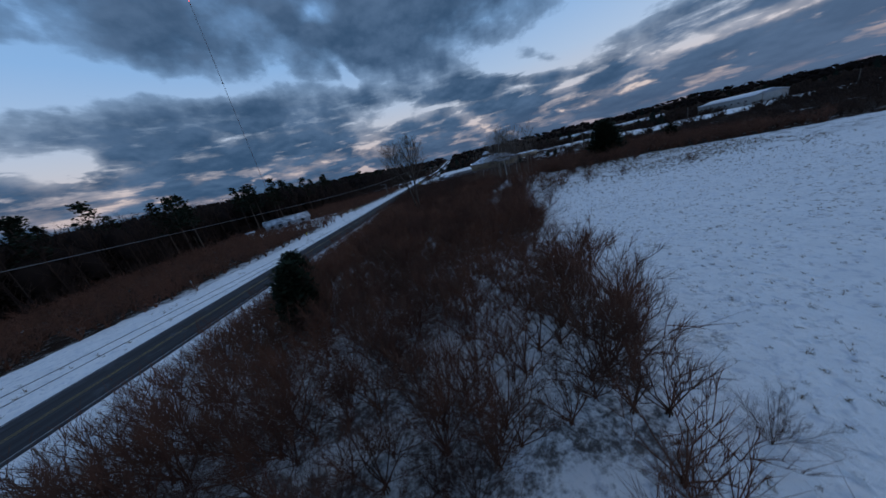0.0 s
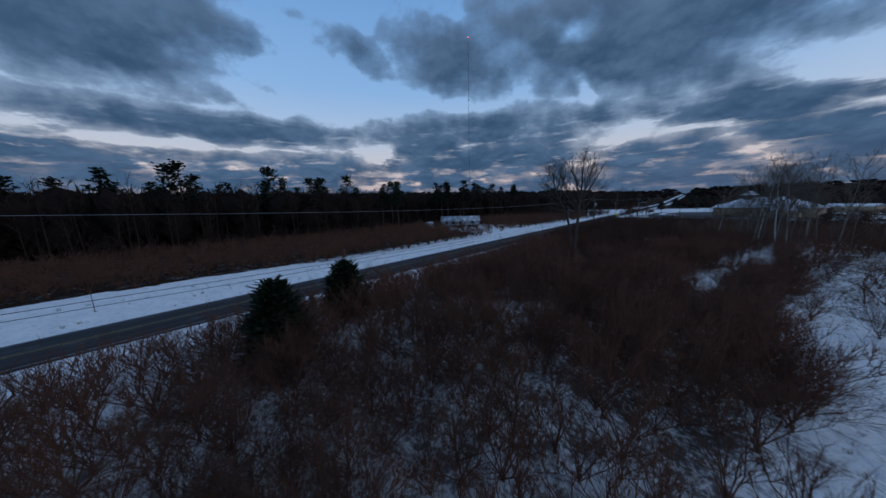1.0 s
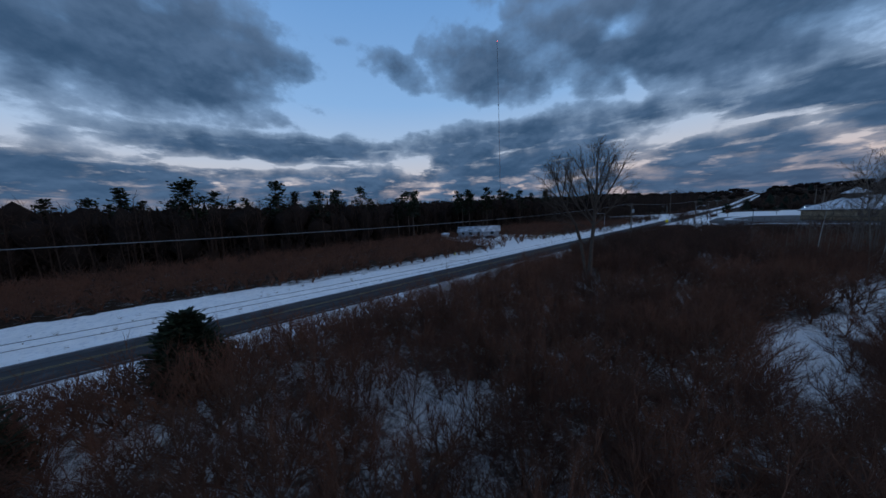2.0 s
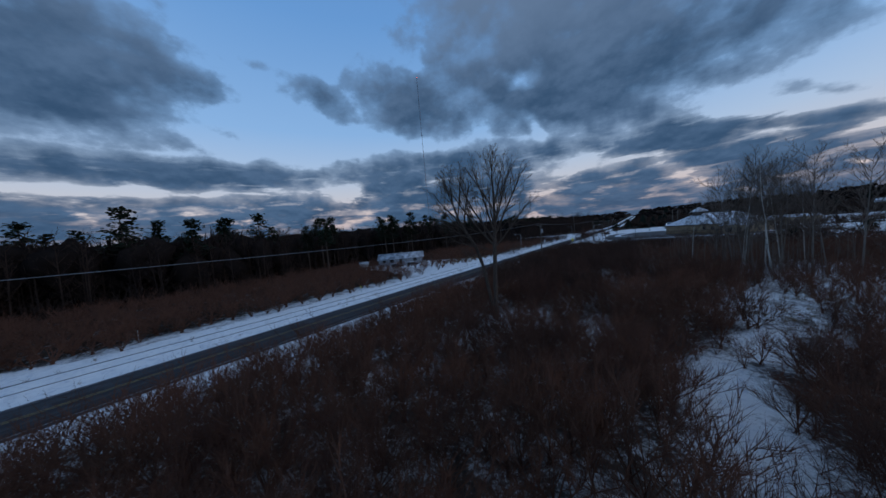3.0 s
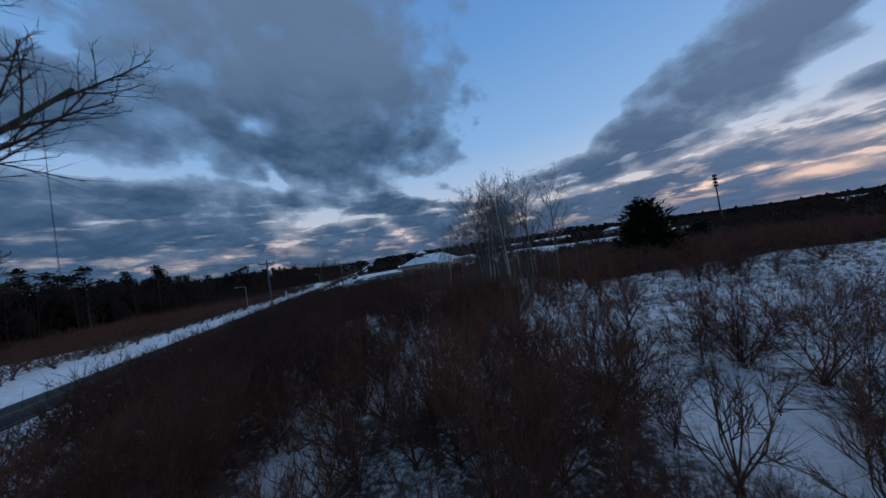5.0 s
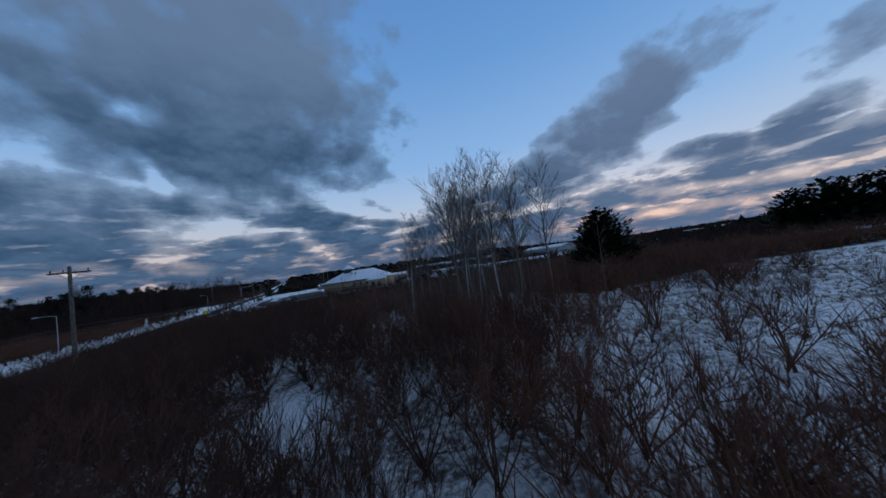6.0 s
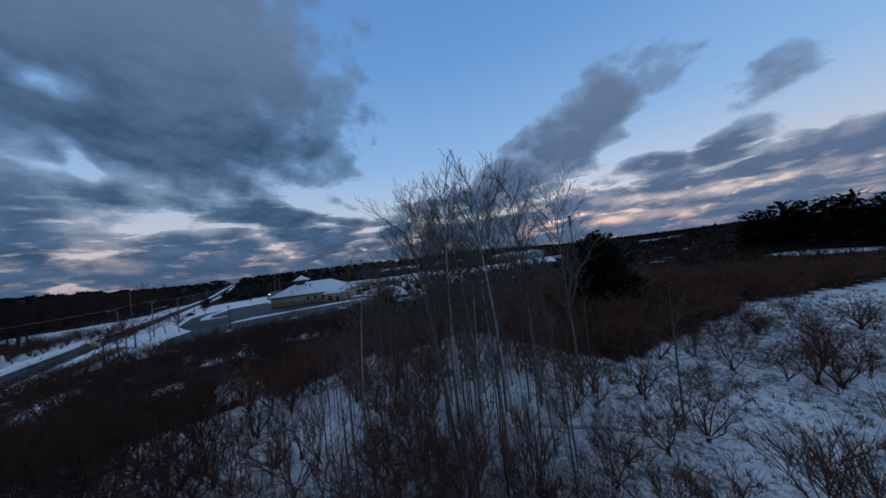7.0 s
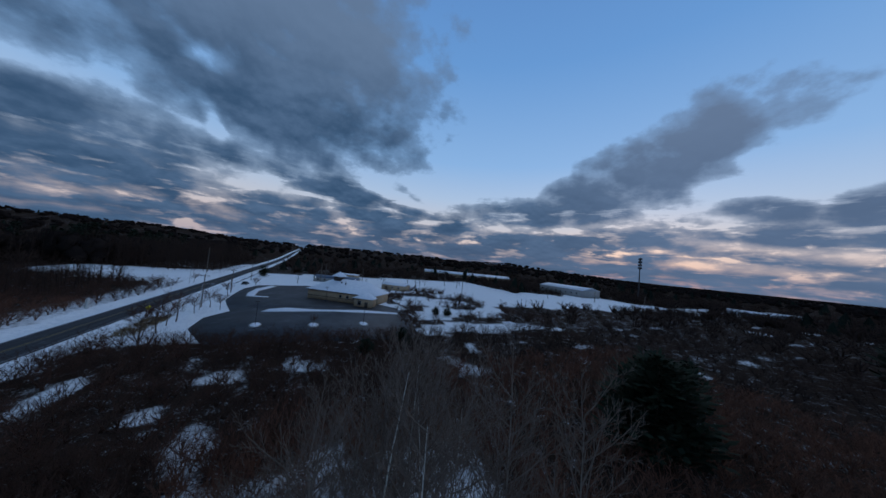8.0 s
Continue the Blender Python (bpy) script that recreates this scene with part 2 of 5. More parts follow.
SHRUB_TWIG = material("reddish_brown_twigs", [(0.105, 0.050, 0.037), (0.060, 0.034, 0.027), (0.125, 0.070, 0.051)], 1.2, 0.9, 0.0, 20.0, per_object=0.25, spec=0.0)
BRUSH = material("bare_brush", [(0.150, 0.066, 0.044), (0.078, 0.044, 0.034), (0.180, 0.096, 0.064)], 0.22, 0.95, 0.0, 1.6, spec=0.0)
# BRUSH darkened: shade inside dense brush is put into the colour
SHADED_BRUSH = material("shaded_bare_brush", [(0.080, 0.042, 0.032), (0.042, 0.027, 0.022), (0.100, 0.060, 0.044)], 0.22, 0.95, 0.0, 1.6, spec=0.0)
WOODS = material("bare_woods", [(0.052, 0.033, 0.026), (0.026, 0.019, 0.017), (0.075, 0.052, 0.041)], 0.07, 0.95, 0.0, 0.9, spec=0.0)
# solid crowns have no shade within them; this near-black colour carries it
SELF_SHADED_CANOPY = material("self_shaded_canopy", [(0.024, 0.017, 0.015), (0.015, 0.012, 0.011), (0.034, 0.025, 0.021)], 0.02, 0.95, 0.0, 0.2, spec=0.0)
NEEDLES = material("dark_evergreen_needles", [(0.016, 0.024, 0.016), (0.026, 0.036, 0.020), (0.012, 0.018, 0.014)], 1.5, 0.8, 0.0, 8.0, per_object=0.2, spec=0.05)
FAR_NEEDLES = material("far_evergreen_needles", [(0.014, 0.020, 0.016), (0.022, 0.030, 0.022), (0.012, 0.016, 0.014)], 0.1, 0.85, 0.0, 1.0, spec=0.0)
TREE_BARK = bark_material("grey_brown_tree_bark", (0.135, 0.100, 0.080), (0.060, 0.046, 0.038))
ASPEN_BARK = bark_material("pale_aspen_bark", (0.58, 0.55, 0.49), (0.17, 0.15, 0.13), 0.8)
ASPEN_TWIG = material("aspen_twigs", [(0.175, 0.136, 0.112), (0.105, 0.082, 0.068), (0.22, 0.17, 0.14)], 3.0, 0.9, 0.0, 20.0, spec=0.05)
DRY_GRASS = material("dry_straw_grass", [(0.19, 0.135, 0.075), (0.10, 0.072, 0.045), (0.26, 0.19, 0.11)], 1.0, 0.95, 0.0, 8.0)
POLE_WOOD = bark_material("weathered_pole_wood", (0.20, 0.165, 0.135), (0.10, 0.082, 0.07))
GALVANISED = material("galvanised_steel", [(0.42, 0.43, 0.45), (0.30, 0.31, 0.33), (0.50, 0.50, 0.52)], 6.0, 0.5, 0.1, 40.0, 0.7)
DARK_METAL = material("dark_painted_metal", [(0.045, 0.045, 0.05), (0.03, 0.03, 0.034), (0.07, 0.07, 0.075)], 5.0, 0.5, 0.1, 40.0, 0.3)
CABLE = material("black_cable", [(0.02, 0.02, 0.022), (0.03, 0.03, 0.032), (0.04, 0.04, 0.042)], 5.0, 0.6, 0.0, 40.0)
CABLE_GREY = material("bare_aluminium_wire", [(0.20, 0.21, 0.23), (0.14, 0.15, 0.16), (0.26, 0.27, 0.29)], 5.0, 0.5, 0.0, 40.0, 0.4)
SNOWY_ROOF = material("dark_shingles_under_patchy_snow", [(0.60, 0.64, 0.70), (0.10, 0.11, 0.125), (0.45, 0.48, 0.54)], 0.55, 0.8, 0.4, 3.0)
ASPEN_GREY = bark_material("grey_young_aspen_bark", (0.22, 0.185, 0.155), (0.09, 0.075, 0.065), 0.7)
WHITE_SIDING = material("pale_vinyl_siding", [(0.28, 0.30, 0.33), (0.22, 0.24, 0.27), (0.34, 0.35, 0.37)], 1.0, 0.6, 0.15, 14.0)
BEIGE_WALL = material("tan_stucco_wall", [(0.40, 0.29, 0.185), (0.33, 0.235, 0.15), (0.44, 0.33, 0.22)], 0.7, 0.85, 0.3, 22.0)
DARK_TRIM = material("dark_brown_trim", [(0.05, 0.038, 0.03), (0.07, 0.05, 0.04), (0.04, 0.03, 0.026)], 3.0, 0.6, 0.1, 30.0)
GREY_METAL_WALL = material("grey_ribbed_metal_wall", [(0.30, 0.29, 0.28), (0.23, 0.225, 0.22), (0.36, 0.35, 0.34)], 0.4, 0.6, 0.2, 9.0)
BLUE_ROOF = material("blue_metal_roof", [(0.045, 0.085, 0.15), (0.06, 0.11, 0.19), (0.03, 0.06, 0.11)], 0.6, 0.45, 0.15, 12.0, 0.2)
SIGN_YELLOW = material("yellow_sign_face", [(0.92, 0.72, 0.015), (0.85, 0.64, 0.015), (0.95, 0.76, 0.02)], 3.0, 0.45, 0.0, 20.0)
SIGN_GREY = material("bare_aluminium_sign_back", [(0.45, 0.46, 0.47), (0.36, 0.37, 0.38), (0.50, 0.50, 0.51)], 3.0, 0.5, 0.0, 20.0, 0.4)
RED_PAINT = material("faded_red_paint", [(0.30, 0.045, 0.035), (0.24, 0.04, 0.03), (0.34, 0.06, 0.05)], 0.2, 0.6, 0.0, 5.0)
CAR_DARK = material("dark_car_paint", [(0.018, 0.020, 0.026), (0.024, 0.026, 0.032), (0.03, 0.03, 0.036)], 2.0, 0.3, 0.0, 30.0, 0.3)
RUBBER = material("black_rubber", [(0.018, 0.018, 0.018), (0.025, 0.025, 0.025), (0.03, 0.03, 0.03)], 8.0, 0.9, 0.1, 40.0)
WHITE_COVER = material("dirty_white_fabric", [(0.55, 0.55, 0.53), (0.42, 0.42, 0.41), (0.62, 0.62, 0.60)], 5.0, 0.9, 0.3, 20.0)


def glass_material():
    m = bpy.data.materials.new("dark_window_glass")
    m.use_nodes = True
    n = Nodes(m.node_tree)
    finish(n, (0.012, 0.014, 0.018), 0.08, 0.0, spec=0.6)
    return m


def lamp_material(name, colour, strength):
    m = bpy.data.materials.new(name)
    m.use_nodes = True
    n = Nodes(m.node_tree)
    bsdf = finish(n, colour, 0.4)
    bsdf.inputs["Emission Color"].default_value = (*colour, 1.0)
    bsdf.inputs["Emission Strength"].default_value = strength
    return m


GLASS = glass_material()
BEACON = lamp_material("red_beacon_glow", (1.0, 0.12, 0.08), 2.0)
WALL_LAMP = lamp_material("white_wall_lamp_glow", (1.0, 0.95, 0.85), 9.0)


# ---- mesh helpers ----
class Geo:
    """Gathers vertices and triangles."""

    def __init__(self):
        self.v, self.f = [], []

    def tube(self, points, radii, sides=5, tip=False):
        base, pts = len(self.v), [Vector(p) for p in points]
        for i, p in enumerate(pts):
            d = (pts[min(i + 1, len(pts) - 1)] - pts[max(i - 1, 0)]).normalized()
            a = d.cross(Vector((0.31, 0.95, 0.08)) if abs(d.y) < 0.9 else Vector((1, 0, 0))).normalized()
            b = d.cross(a)
            for k in range(sides):
                w = 2 * math.pi * k / sides
                self.v.append(p + (a * math.cos(w) + b * math.sin(w)) * radii[i])
        for i in range(len(pts) - 1):
            for k in range(sides):
                q, r = base + i * sides + k, base + i * sides + (k + 1) % sides
                self.f += [(q, r, r + sides), (q, r + sides, q + sides)]
        if tip:
            self.v.append(pts[-1] + (pts[-1] - pts[-2]).normalized() * radii[-1])
            last = base + (len(pts) - 1) * sides
            self.f += [(last + k, last + (k + 1) % sides, len(self.v) - 1) for k in range(sides)]

    def twig(self, p, q, r):
        """A three-sided spike from p to q."""
        base, d = len(self.v), (q - p).normalized()
        a = d.cross(Vector((0.3, 0.2, 0.93)) if abs(d.z) < 0.8 else Vector((1, 0, 0))).normalized()
        b = d.cross(a)
        self.v += [p + a * r, p + (a * -0.5 + b * 0.87) * r, p + (a * -0.5 - b * 0.87) * r, q]
        self.f += [(base, base + 1, base + 3), (base + 1, base + 2, base + 3), (base + 2, base, base + 3)]

    def spray(self, p, q, w, lift):
        """A needle spray: a thin kite with a raised spine."""
        base, d = len(self.v), q - p
        s = d.cross(Vector((0, 0, 1)))
        s = s.normalized() * w if s.length > 1e-5 else Vector((w, 0, 0))
        m = p + d * 0.55
        self.v += [p, m + s, q, m - s, m + Vector((0, 0, lift))]
        self.f += [(base, base + 1, base + 4), (base + 1, base + 2, base + 4), (base + 2, base + 3, base + 4), (base + 3, base, base + 4)]

    def box(self, low, high):
        base = len(self.v)
        (x0, y0, z0), (x1, y1, z1) = low, high
        self.v += [Vector(c) for c in ((x0, y0, z0), (x1, y0, z0), (x1, y1, z0), (x0, y1, z0), (x0, y0, z1), (x1, y0, z1), (x1, y1, z1), (x0, y1, z1))]
        for a, b, c, d in ((3, 2, 1, 0), (4, 5, 6, 7), (0, 1, 5, 4), (1, 2, 6, 5), (2, 3, 7, 6), (3, 0, 4, 7)):
            self.f += [(base + a, base + b, base + c), (base + a, base + c, base + d)]

    def prism(self, outline, z0, z1, top=None):
        """An upright prism over an outline (x, y), counter-clockwise."""
        base, k = len(self.v), len(outline)
        self.v += [Vector((x, y, z0)) for x, y in outline] + [Vector((x, y, z1)) for x, y in (top or outline)]
        for i in range(k):
            j = (i + 1) % k
            self.f += [(base + i, base + j, base + k + j), (base + i, base + k + j, base + k + i)]
        for a, b, c in tessellate_polygon([[Vector((x, y, 0)) for x, y in outline]]):
            self.f += [(base + k + a, base + k + b, base + k + c), (base + a, base + c, base + b)]

    def arrays(self):
        return np.array([tuple(p) for p in self.v], dtype=np.float32).reshape(-1, 3), np.array(self.f, dtype=np.int32).reshape(-1, 3)


def tri_mesh(name, verts, tris, mat, smooth=False):
    me = bpy.data.meshes.new(name)
    me.vertices.add(len(verts))
    me.vertices.foreach_set("co", np.ascontiguousarray(verts, dtype=np.float32).ravel())
    me.loops.add(len(tris) * 3)
    me.loops.foreach_set("vertex_index", np.ascontiguousarray(tris, dtype=np.int32).ravel())
    me.polygons.add(len(tris))
    me.polygons.foreach_set("loop_start", np.arange(0, len(tris) * 3, 3, dtype=np.int32))
    if smooth:
        me.polygons.foreach_set("use_smooth", np.ones(len(tris), dtype=bool))
    me.update(calc_edges=True)
    me.materials.append(mat)
    return me


def geo_mesh(name, geo, mat, smooth=False):
    return tri_mesh(name, *geo.arrays(), mat, smooth)


def part(name, geo, mat, parent=None, label="", at=None, smooth=False):
    """One mesh object, under a thing or a part where one is given."""
    ob = new(name, geo if isinstance(geo, bpy.types.Mesh) else geo_mesh(name, geo, mat, smooth))
    if parent is not None:
        ob.parent = parent
    if at is not None:
        ob.matrix_basis = at
    if label:
        tagged(ob, label)
    return ob


def thing(name, label, category, at=None, group="", kind=""):
    """An empty at a thing's base, which its parts hang from."""
    ob = new(name)
    ob.empty_display_size = 0.3
    if at is not None:
        ob.matrix_basis = at
    return tagged(ob, label, category, group, kind)


def spread(templates, rows):
    """Copies of templates, merged: rows of template number, x, y, z, turn, scale, height scale."""
    vs, fs, base = [], [], 0
    for k, x, y, z, turn, s, sz in rows:
        v, f = templates[k]
        c, w = math.cos(turn), math.sin(turn)
        out = np.empty_like(v)
        out[:, 0] = (v[:, 0] * c - v[:, 1] * w) * s + x
        out[:, 1] = (v[:, 0] * w + v[:, 1] * c) * s + y
        out[:, 2] = v[:, 2] * sz + z
        vs.append(out)
        fs.append(f + base)
        base += len(v)
    return np.concatenate(vs), np.concatenate(fs)


def step(a, b, x):
    t = min(max((x - a) / (b - a), 0.0), 1.0)
    return t * t * (3 - 2 * t)


# ---- where things grow ----
EDGE = [(37.0, -40), (38.0, 12.5), (40.8, 18.3), (41.6, 25), (42.0, 34.5), (42.2, 53), (46.0, 67), (45, 74), (41.2, 80), (42.6, 83.4), (47, 87.4), (51.6, 93.2), (60, 99)]
FAR_EDGE = [(60, 98.5), (92, 91), (112, 80), (165, 64), (400, 20)]


def along(line, v, by):
    """Reads a broken line: the other coordinate at v."""
    for p, q in zip(line, line[1:]):
        a, b = p[by], q[by]
        if min(a, b) <= v <= max(a, b):
            t = (v - a) / (b - a) if b != a else 0
            return p[1 - by] + t * (q[1 - by] - p[1 - by])
    return line[0][1 - by] if abs(v - line[0][by]) < abs(v - line[-1][by]) else line[-1][1 - by]


def in_field(x, y):
    if x < 60:
        return y < 99 and x > along(EDGE, y, 1) + 1.6 * noise.noise(Vector((y * 0.22, 0, 4.0))) + 0.8 * noise.noise(Vector((y * 0.7, 3, 4.0)))
    return y < along(FAR_EDGE, x, 0) + 3.0 * noise.noise(Vector((x * 0.12, 1, 4.0)))


# snowy glades in the thicket: centre and half widths
GLADES = [(31.2, 70.4, 1.8, 4.4), (38.6, 63.6, 2.1, 8.0), (42.2, 72.5, 2.8, 3.6), (162, 86, 8, 10), (24.6, 71.4, 3.9, 3.4), (16.8, 139.5, 1.8, 6.0), (28, 131.6, 2, 1.6), (32.8, 140.9, 4, 1.8), (49.5, 101.8, 5.2, 4.6), (40.0, 109.0, 2.8, 4.4), (34.9, 92.1, 1.8, 1.8), (30.0, 92.4, 2.2, 4.0), (42.8, 82.4, 3.4, 3.4), (45.4, 88.4, 2.0, 2.0), (57, 110, 4, 3), (30.6, 20, 1.2, 2.6), (26.8, 15.2, 1.4, 0.9), (35.5, 13, 2.0, 1.1), (27.4, 76.0, 1.3, 2.4), (20, 56.4, 1.8, 1.4)]


def glade(x, y):
    return max(1 - step(0.5, 1.2, math.hypot((x - cx) / rx, (y - cy) / ry)) for cx, cy, rx, ry in GLADES)


def brush_cover(x, y):
    """How thickly brush grows, 0 to 1."""
    if -12.5 - 8.0 * step(60, 18, y) + 3.8 * step(140, 175, y) - 2.0 * noise.noise(Vector((y * 0.12, 0, 5))) < x < 7.2 + 1.2 * step(128, 150, y) + 1.2 * noise.noise(Vector((y * 0.2, 2, 5))):
        return 0.0
    if x < 0:
        wave = 4 * noise.noise(Vector((x * 0.1, y * 0.1, 6.0)))
        if -60 + wave < x and 97 - 0.30 * (x + 12) + wave < y < 138 + wave:
            return 0.34
        if y > 253 - 0.55 * (x + 15) + 8 * noise.noise(Vector((x * 0.05, 0, 2.0))) and x > -92 and y < 330:
            return 0.0
        return 0.95
    patch = noise.noise(Vector((x * 0.13, y * 0.13, 1.0)))
    if in_field(x, y):
        near_edge = x < 60 and x < along(EDGE, y, 1) + 9 and y > 56
        near_far = 52 < x < 82 and y > along(FAR_EDGE, max(x, 60), 0) - 14
        return (0.14 if y > 64 else 0.05) if near_edge else 0.09 if near_far else 0.0
    if y < 160 and x < 330:
        if y < 118 and x < 62:
            return (0.92 - 0.4 * step(0.2, 0.55, -patch) * (1 - step(9, 5, math.hypot(x - 32.5, y - 61.5)))) * (1 - 0.88 * glade(x, y)) * (1 - 0.28 * step(76, 84, y) * step(26, 33, x)) * (1 - 0.2 * step(40, 30, y)) * step(5.0, 9.5, x + 3.0 * step(92, 118, y) + 3.0 * noise.noise(Vector((x * 0.05, y * 0.16, 7.0))))
        return (0.95 - 0.6 * step(0.35, 0.6, -patch)) * (1 - 0.85 * glade(x, y))
    if 5 < x < 128 and 156 < y < 262:
        return 0.85 if x > 70 + 0.1 * (y - 160) and noise.noise(Vector((x * 0.05, y * 0.07, 11.0))) > 0.02 - 0.3 * step(185, 160, y) else 0.0
    return 0.0 if far_snow(x, y) else 0.9



def far_snow(x, y):
    """The open snow beyond the lot."""
    ragged = 16 * noise.noise(Vector((x * 0.03, y * 0.03, 9.0)))
    return (86 < x < 300 and 209 - 0.05 * (x - 86) + ragged < y < 254 + 0.12 * (x - 86) + ragged) or (300 < x < 385 and 188 + ragged < y < 214 + ragged) or (10 < x < 200 and 258 < y < 320 + ragged + 0.2 * x)


def litter_and_shade(x, y):
    """How far stalks, leaves and moss cover the snow, with shade under brush and woods added in, 0 to 1."""
    r = math.hypot(x - 30, y - 60)
    if x < -60 - (22 if y > 200 else 0):
        return 1.0
    if r > 360 and not (abs(x) < 9):
        if far_snow(x, y):
            return 0.15
        return 1.0
    c = brush_cover(x, y)
    if y > 118 or x < 0:
        return c * (0.5 + 0.5 * step(14, 21, -x) if x < 0 else 1.0)
    if x > 62 and not in_field(x, y):
        return 0.97 * (1 - glade(x, y))
    return c * 0.70 + (0.20 + 0.24 * step(52, 72, y + 5 * noise.noise(Vector((x * 0.09, y * 0.09, 2.0)))) if in_field(x, y) else 0.1)


# ---- ground ----
def hills(x, y):
    r = math.hypot(x - 30, y - 60)
    k = step(420, 1300, r) * (1 - 0.92 * step(38, 66, math.degrees(math.atan2(x - 30, y - 60))) * step(150, 110, math.degrees(math.atan2(x - 30, y - 60))))
    return k * (30 + 26 * step(60, 600, -x) + 16 * noise.noise(Vector((x * 0.0011, y * 0.0011, 3.0))) + 10 * noise.noise(Vector((x * 0.004, y * 0.004, 7.0)))) if k else 0.0


def height(x, y):
    """The lie of the land."""
    z = 0.8 * step(6.5, 17, x) - 0.8 * step(14, 46, -x)
    z -= 0.35 * step(3.6, 5.2, abs(x)) * (1 - step(6.0, 10.0, abs(x)))
    corridor = step(4.0, 40.0, abs(x))
    return z + corridor * hills(x, y) + (1 - corridor) * 0.55 * hills(x, y)


def rough(x, y):
    if abs(x) < 4.2 or (16 < x < 92 and 155 < y < 262):
        return 0.0
    return 0.10 * noise.noise(Vector((x * 0.35, y * 0.35, 0.0))) + 0.05 * noise.noise(Vector((x * 1.1, y * 1.1, 4.0)))


def axis(low, high, fine, grow, far_low, far_high):
    inner = list(np.arange(low, high + fine, fine))
    up, d = [inner[-1]], fine
    while up[-1] < far_high:
        d *= grow
        up.append(up[-1] + d)
    down, d = [inner[0]], fine
    while down[-1] > far_low:
        d *= grow
        down.append(down[-1] - d)
    return np.array(down[:0:-1] + inner + up[1:])


def build_ground():
    xs, ys = axis(-26, 84, 0.8, 1.055, -3600, 3600), axis(0, 118, 0.9, 1.055, -3600, 3600)
    nx, ny = len(xs), len(ys)
    zs = np.empty((ny, nx), dtype=np.float32)
    for j, y in enumerate(ys):
        for i, x in enumerate(xs):
            zs[j, i] = height(x, y) + rough(x, y) - (0.06 if abs(x) < 3.7 else 0.0)
    gx, gy = np.meshgrid(xs, ys)
    verts = np.stack([gx.ravel(), gy.ravel(), zs.ravel()], axis=1)
    j, i = np.meshgrid(np.arange(ny - 1), np.arange(nx - 1), indexing="ij")
    a = (j * nx + i).ravel()
    tris = np.concatenate([np.stack([a, a + 1, a + nx + 1], 1), np.stack([a, a + nx + 1, a + nx], 1)])
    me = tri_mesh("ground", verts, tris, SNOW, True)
    cover = np.array([litter_and_shade(x, y) for x, y in zip(gx.ravel(), gy.ravel())], dtype=np.float32)
    me.attributes.new("litter_and_shade", "FLOAT", "POINT").data.foreach_set("value", cover)
    ob = new("ground", me)
    tagged(ob, "snow-covered open ground with dead grass showing through", "ground", kind="structure")


build_ground()


def strip_points(y0, y1, pace):
    return list(np.arange(y0, y1 + pace, pace))


def build_road():
    g = Geo()
    ys = strip_points(-160, 300, 4) + strip_points(310, 1500, 20)
    cross = [(-3.62, -0.10), (-3.5, 0.02), (-1.8, 0.06), (0, 0.085), (1.8, 0.06), (3.5, 0.02), (3.62, -0.10)]
    for y in ys:
        h = height(0, y)
        ragged = 0.10 * noise.noise(Vector((y * 0.3, 0, 0)))
        for k, (x, z) in enumerate(cross):
            g.v.append(Vector((x + ragged * (abs(x) > 3), y, h + z)))
    m = len(cross)
    for j in range(len(ys) - 1):
        for k in range(m - 1):
            q = j * m + k
            g.f += [(q, q + 1, q + m + 1), (q, q + m + 1, q + m)]
    road = part("road", g, ASPHALT, None, smooth=True)
    tagged(road, "straight two-lane asphalt road, worn and salt-stained", "road", kind="structure")
    for name, mat, lines in (("centre_line", YELLOW_PAINT, (-0.16, 0.16)), ("edge_line", WHITE_PAINT, (-3.15, 3.15))):
        for x in lines:
            g = Geo()
            z = 0.092 - abs(x) * 0.0155
            for y in ys:
                h = height(0, y)
                g.v += [Vector((x - 0.06, y, h + z)), Vector((x + 0.06, y, h + z))]
            for j in range(len(ys) - 1):
                q = j * 2
                g.f += [(q, q + 1, q + 3), (q, q + 3, q + 2)]
            part(name, g, mat, road)


build_road()

# ---- trees and shrubs ----
UP = Vector((0, 0, 1))


def turned(d, angle, spin):
    """The direction d, bent by an angle (degrees) towards a spin round it."""
    a = d.cross(Vector((0.21, 0.97, 0.1)) if abs(d.y) < 0.9 else Vector((1, 0, 0))).normalized()
    b = d.cross(a)
    side = a * math.cos(spin) + b * math.sin(spin)
    return (d * math.cos(radians(angle)) + side * math.sin(radians(angle))).normalized()


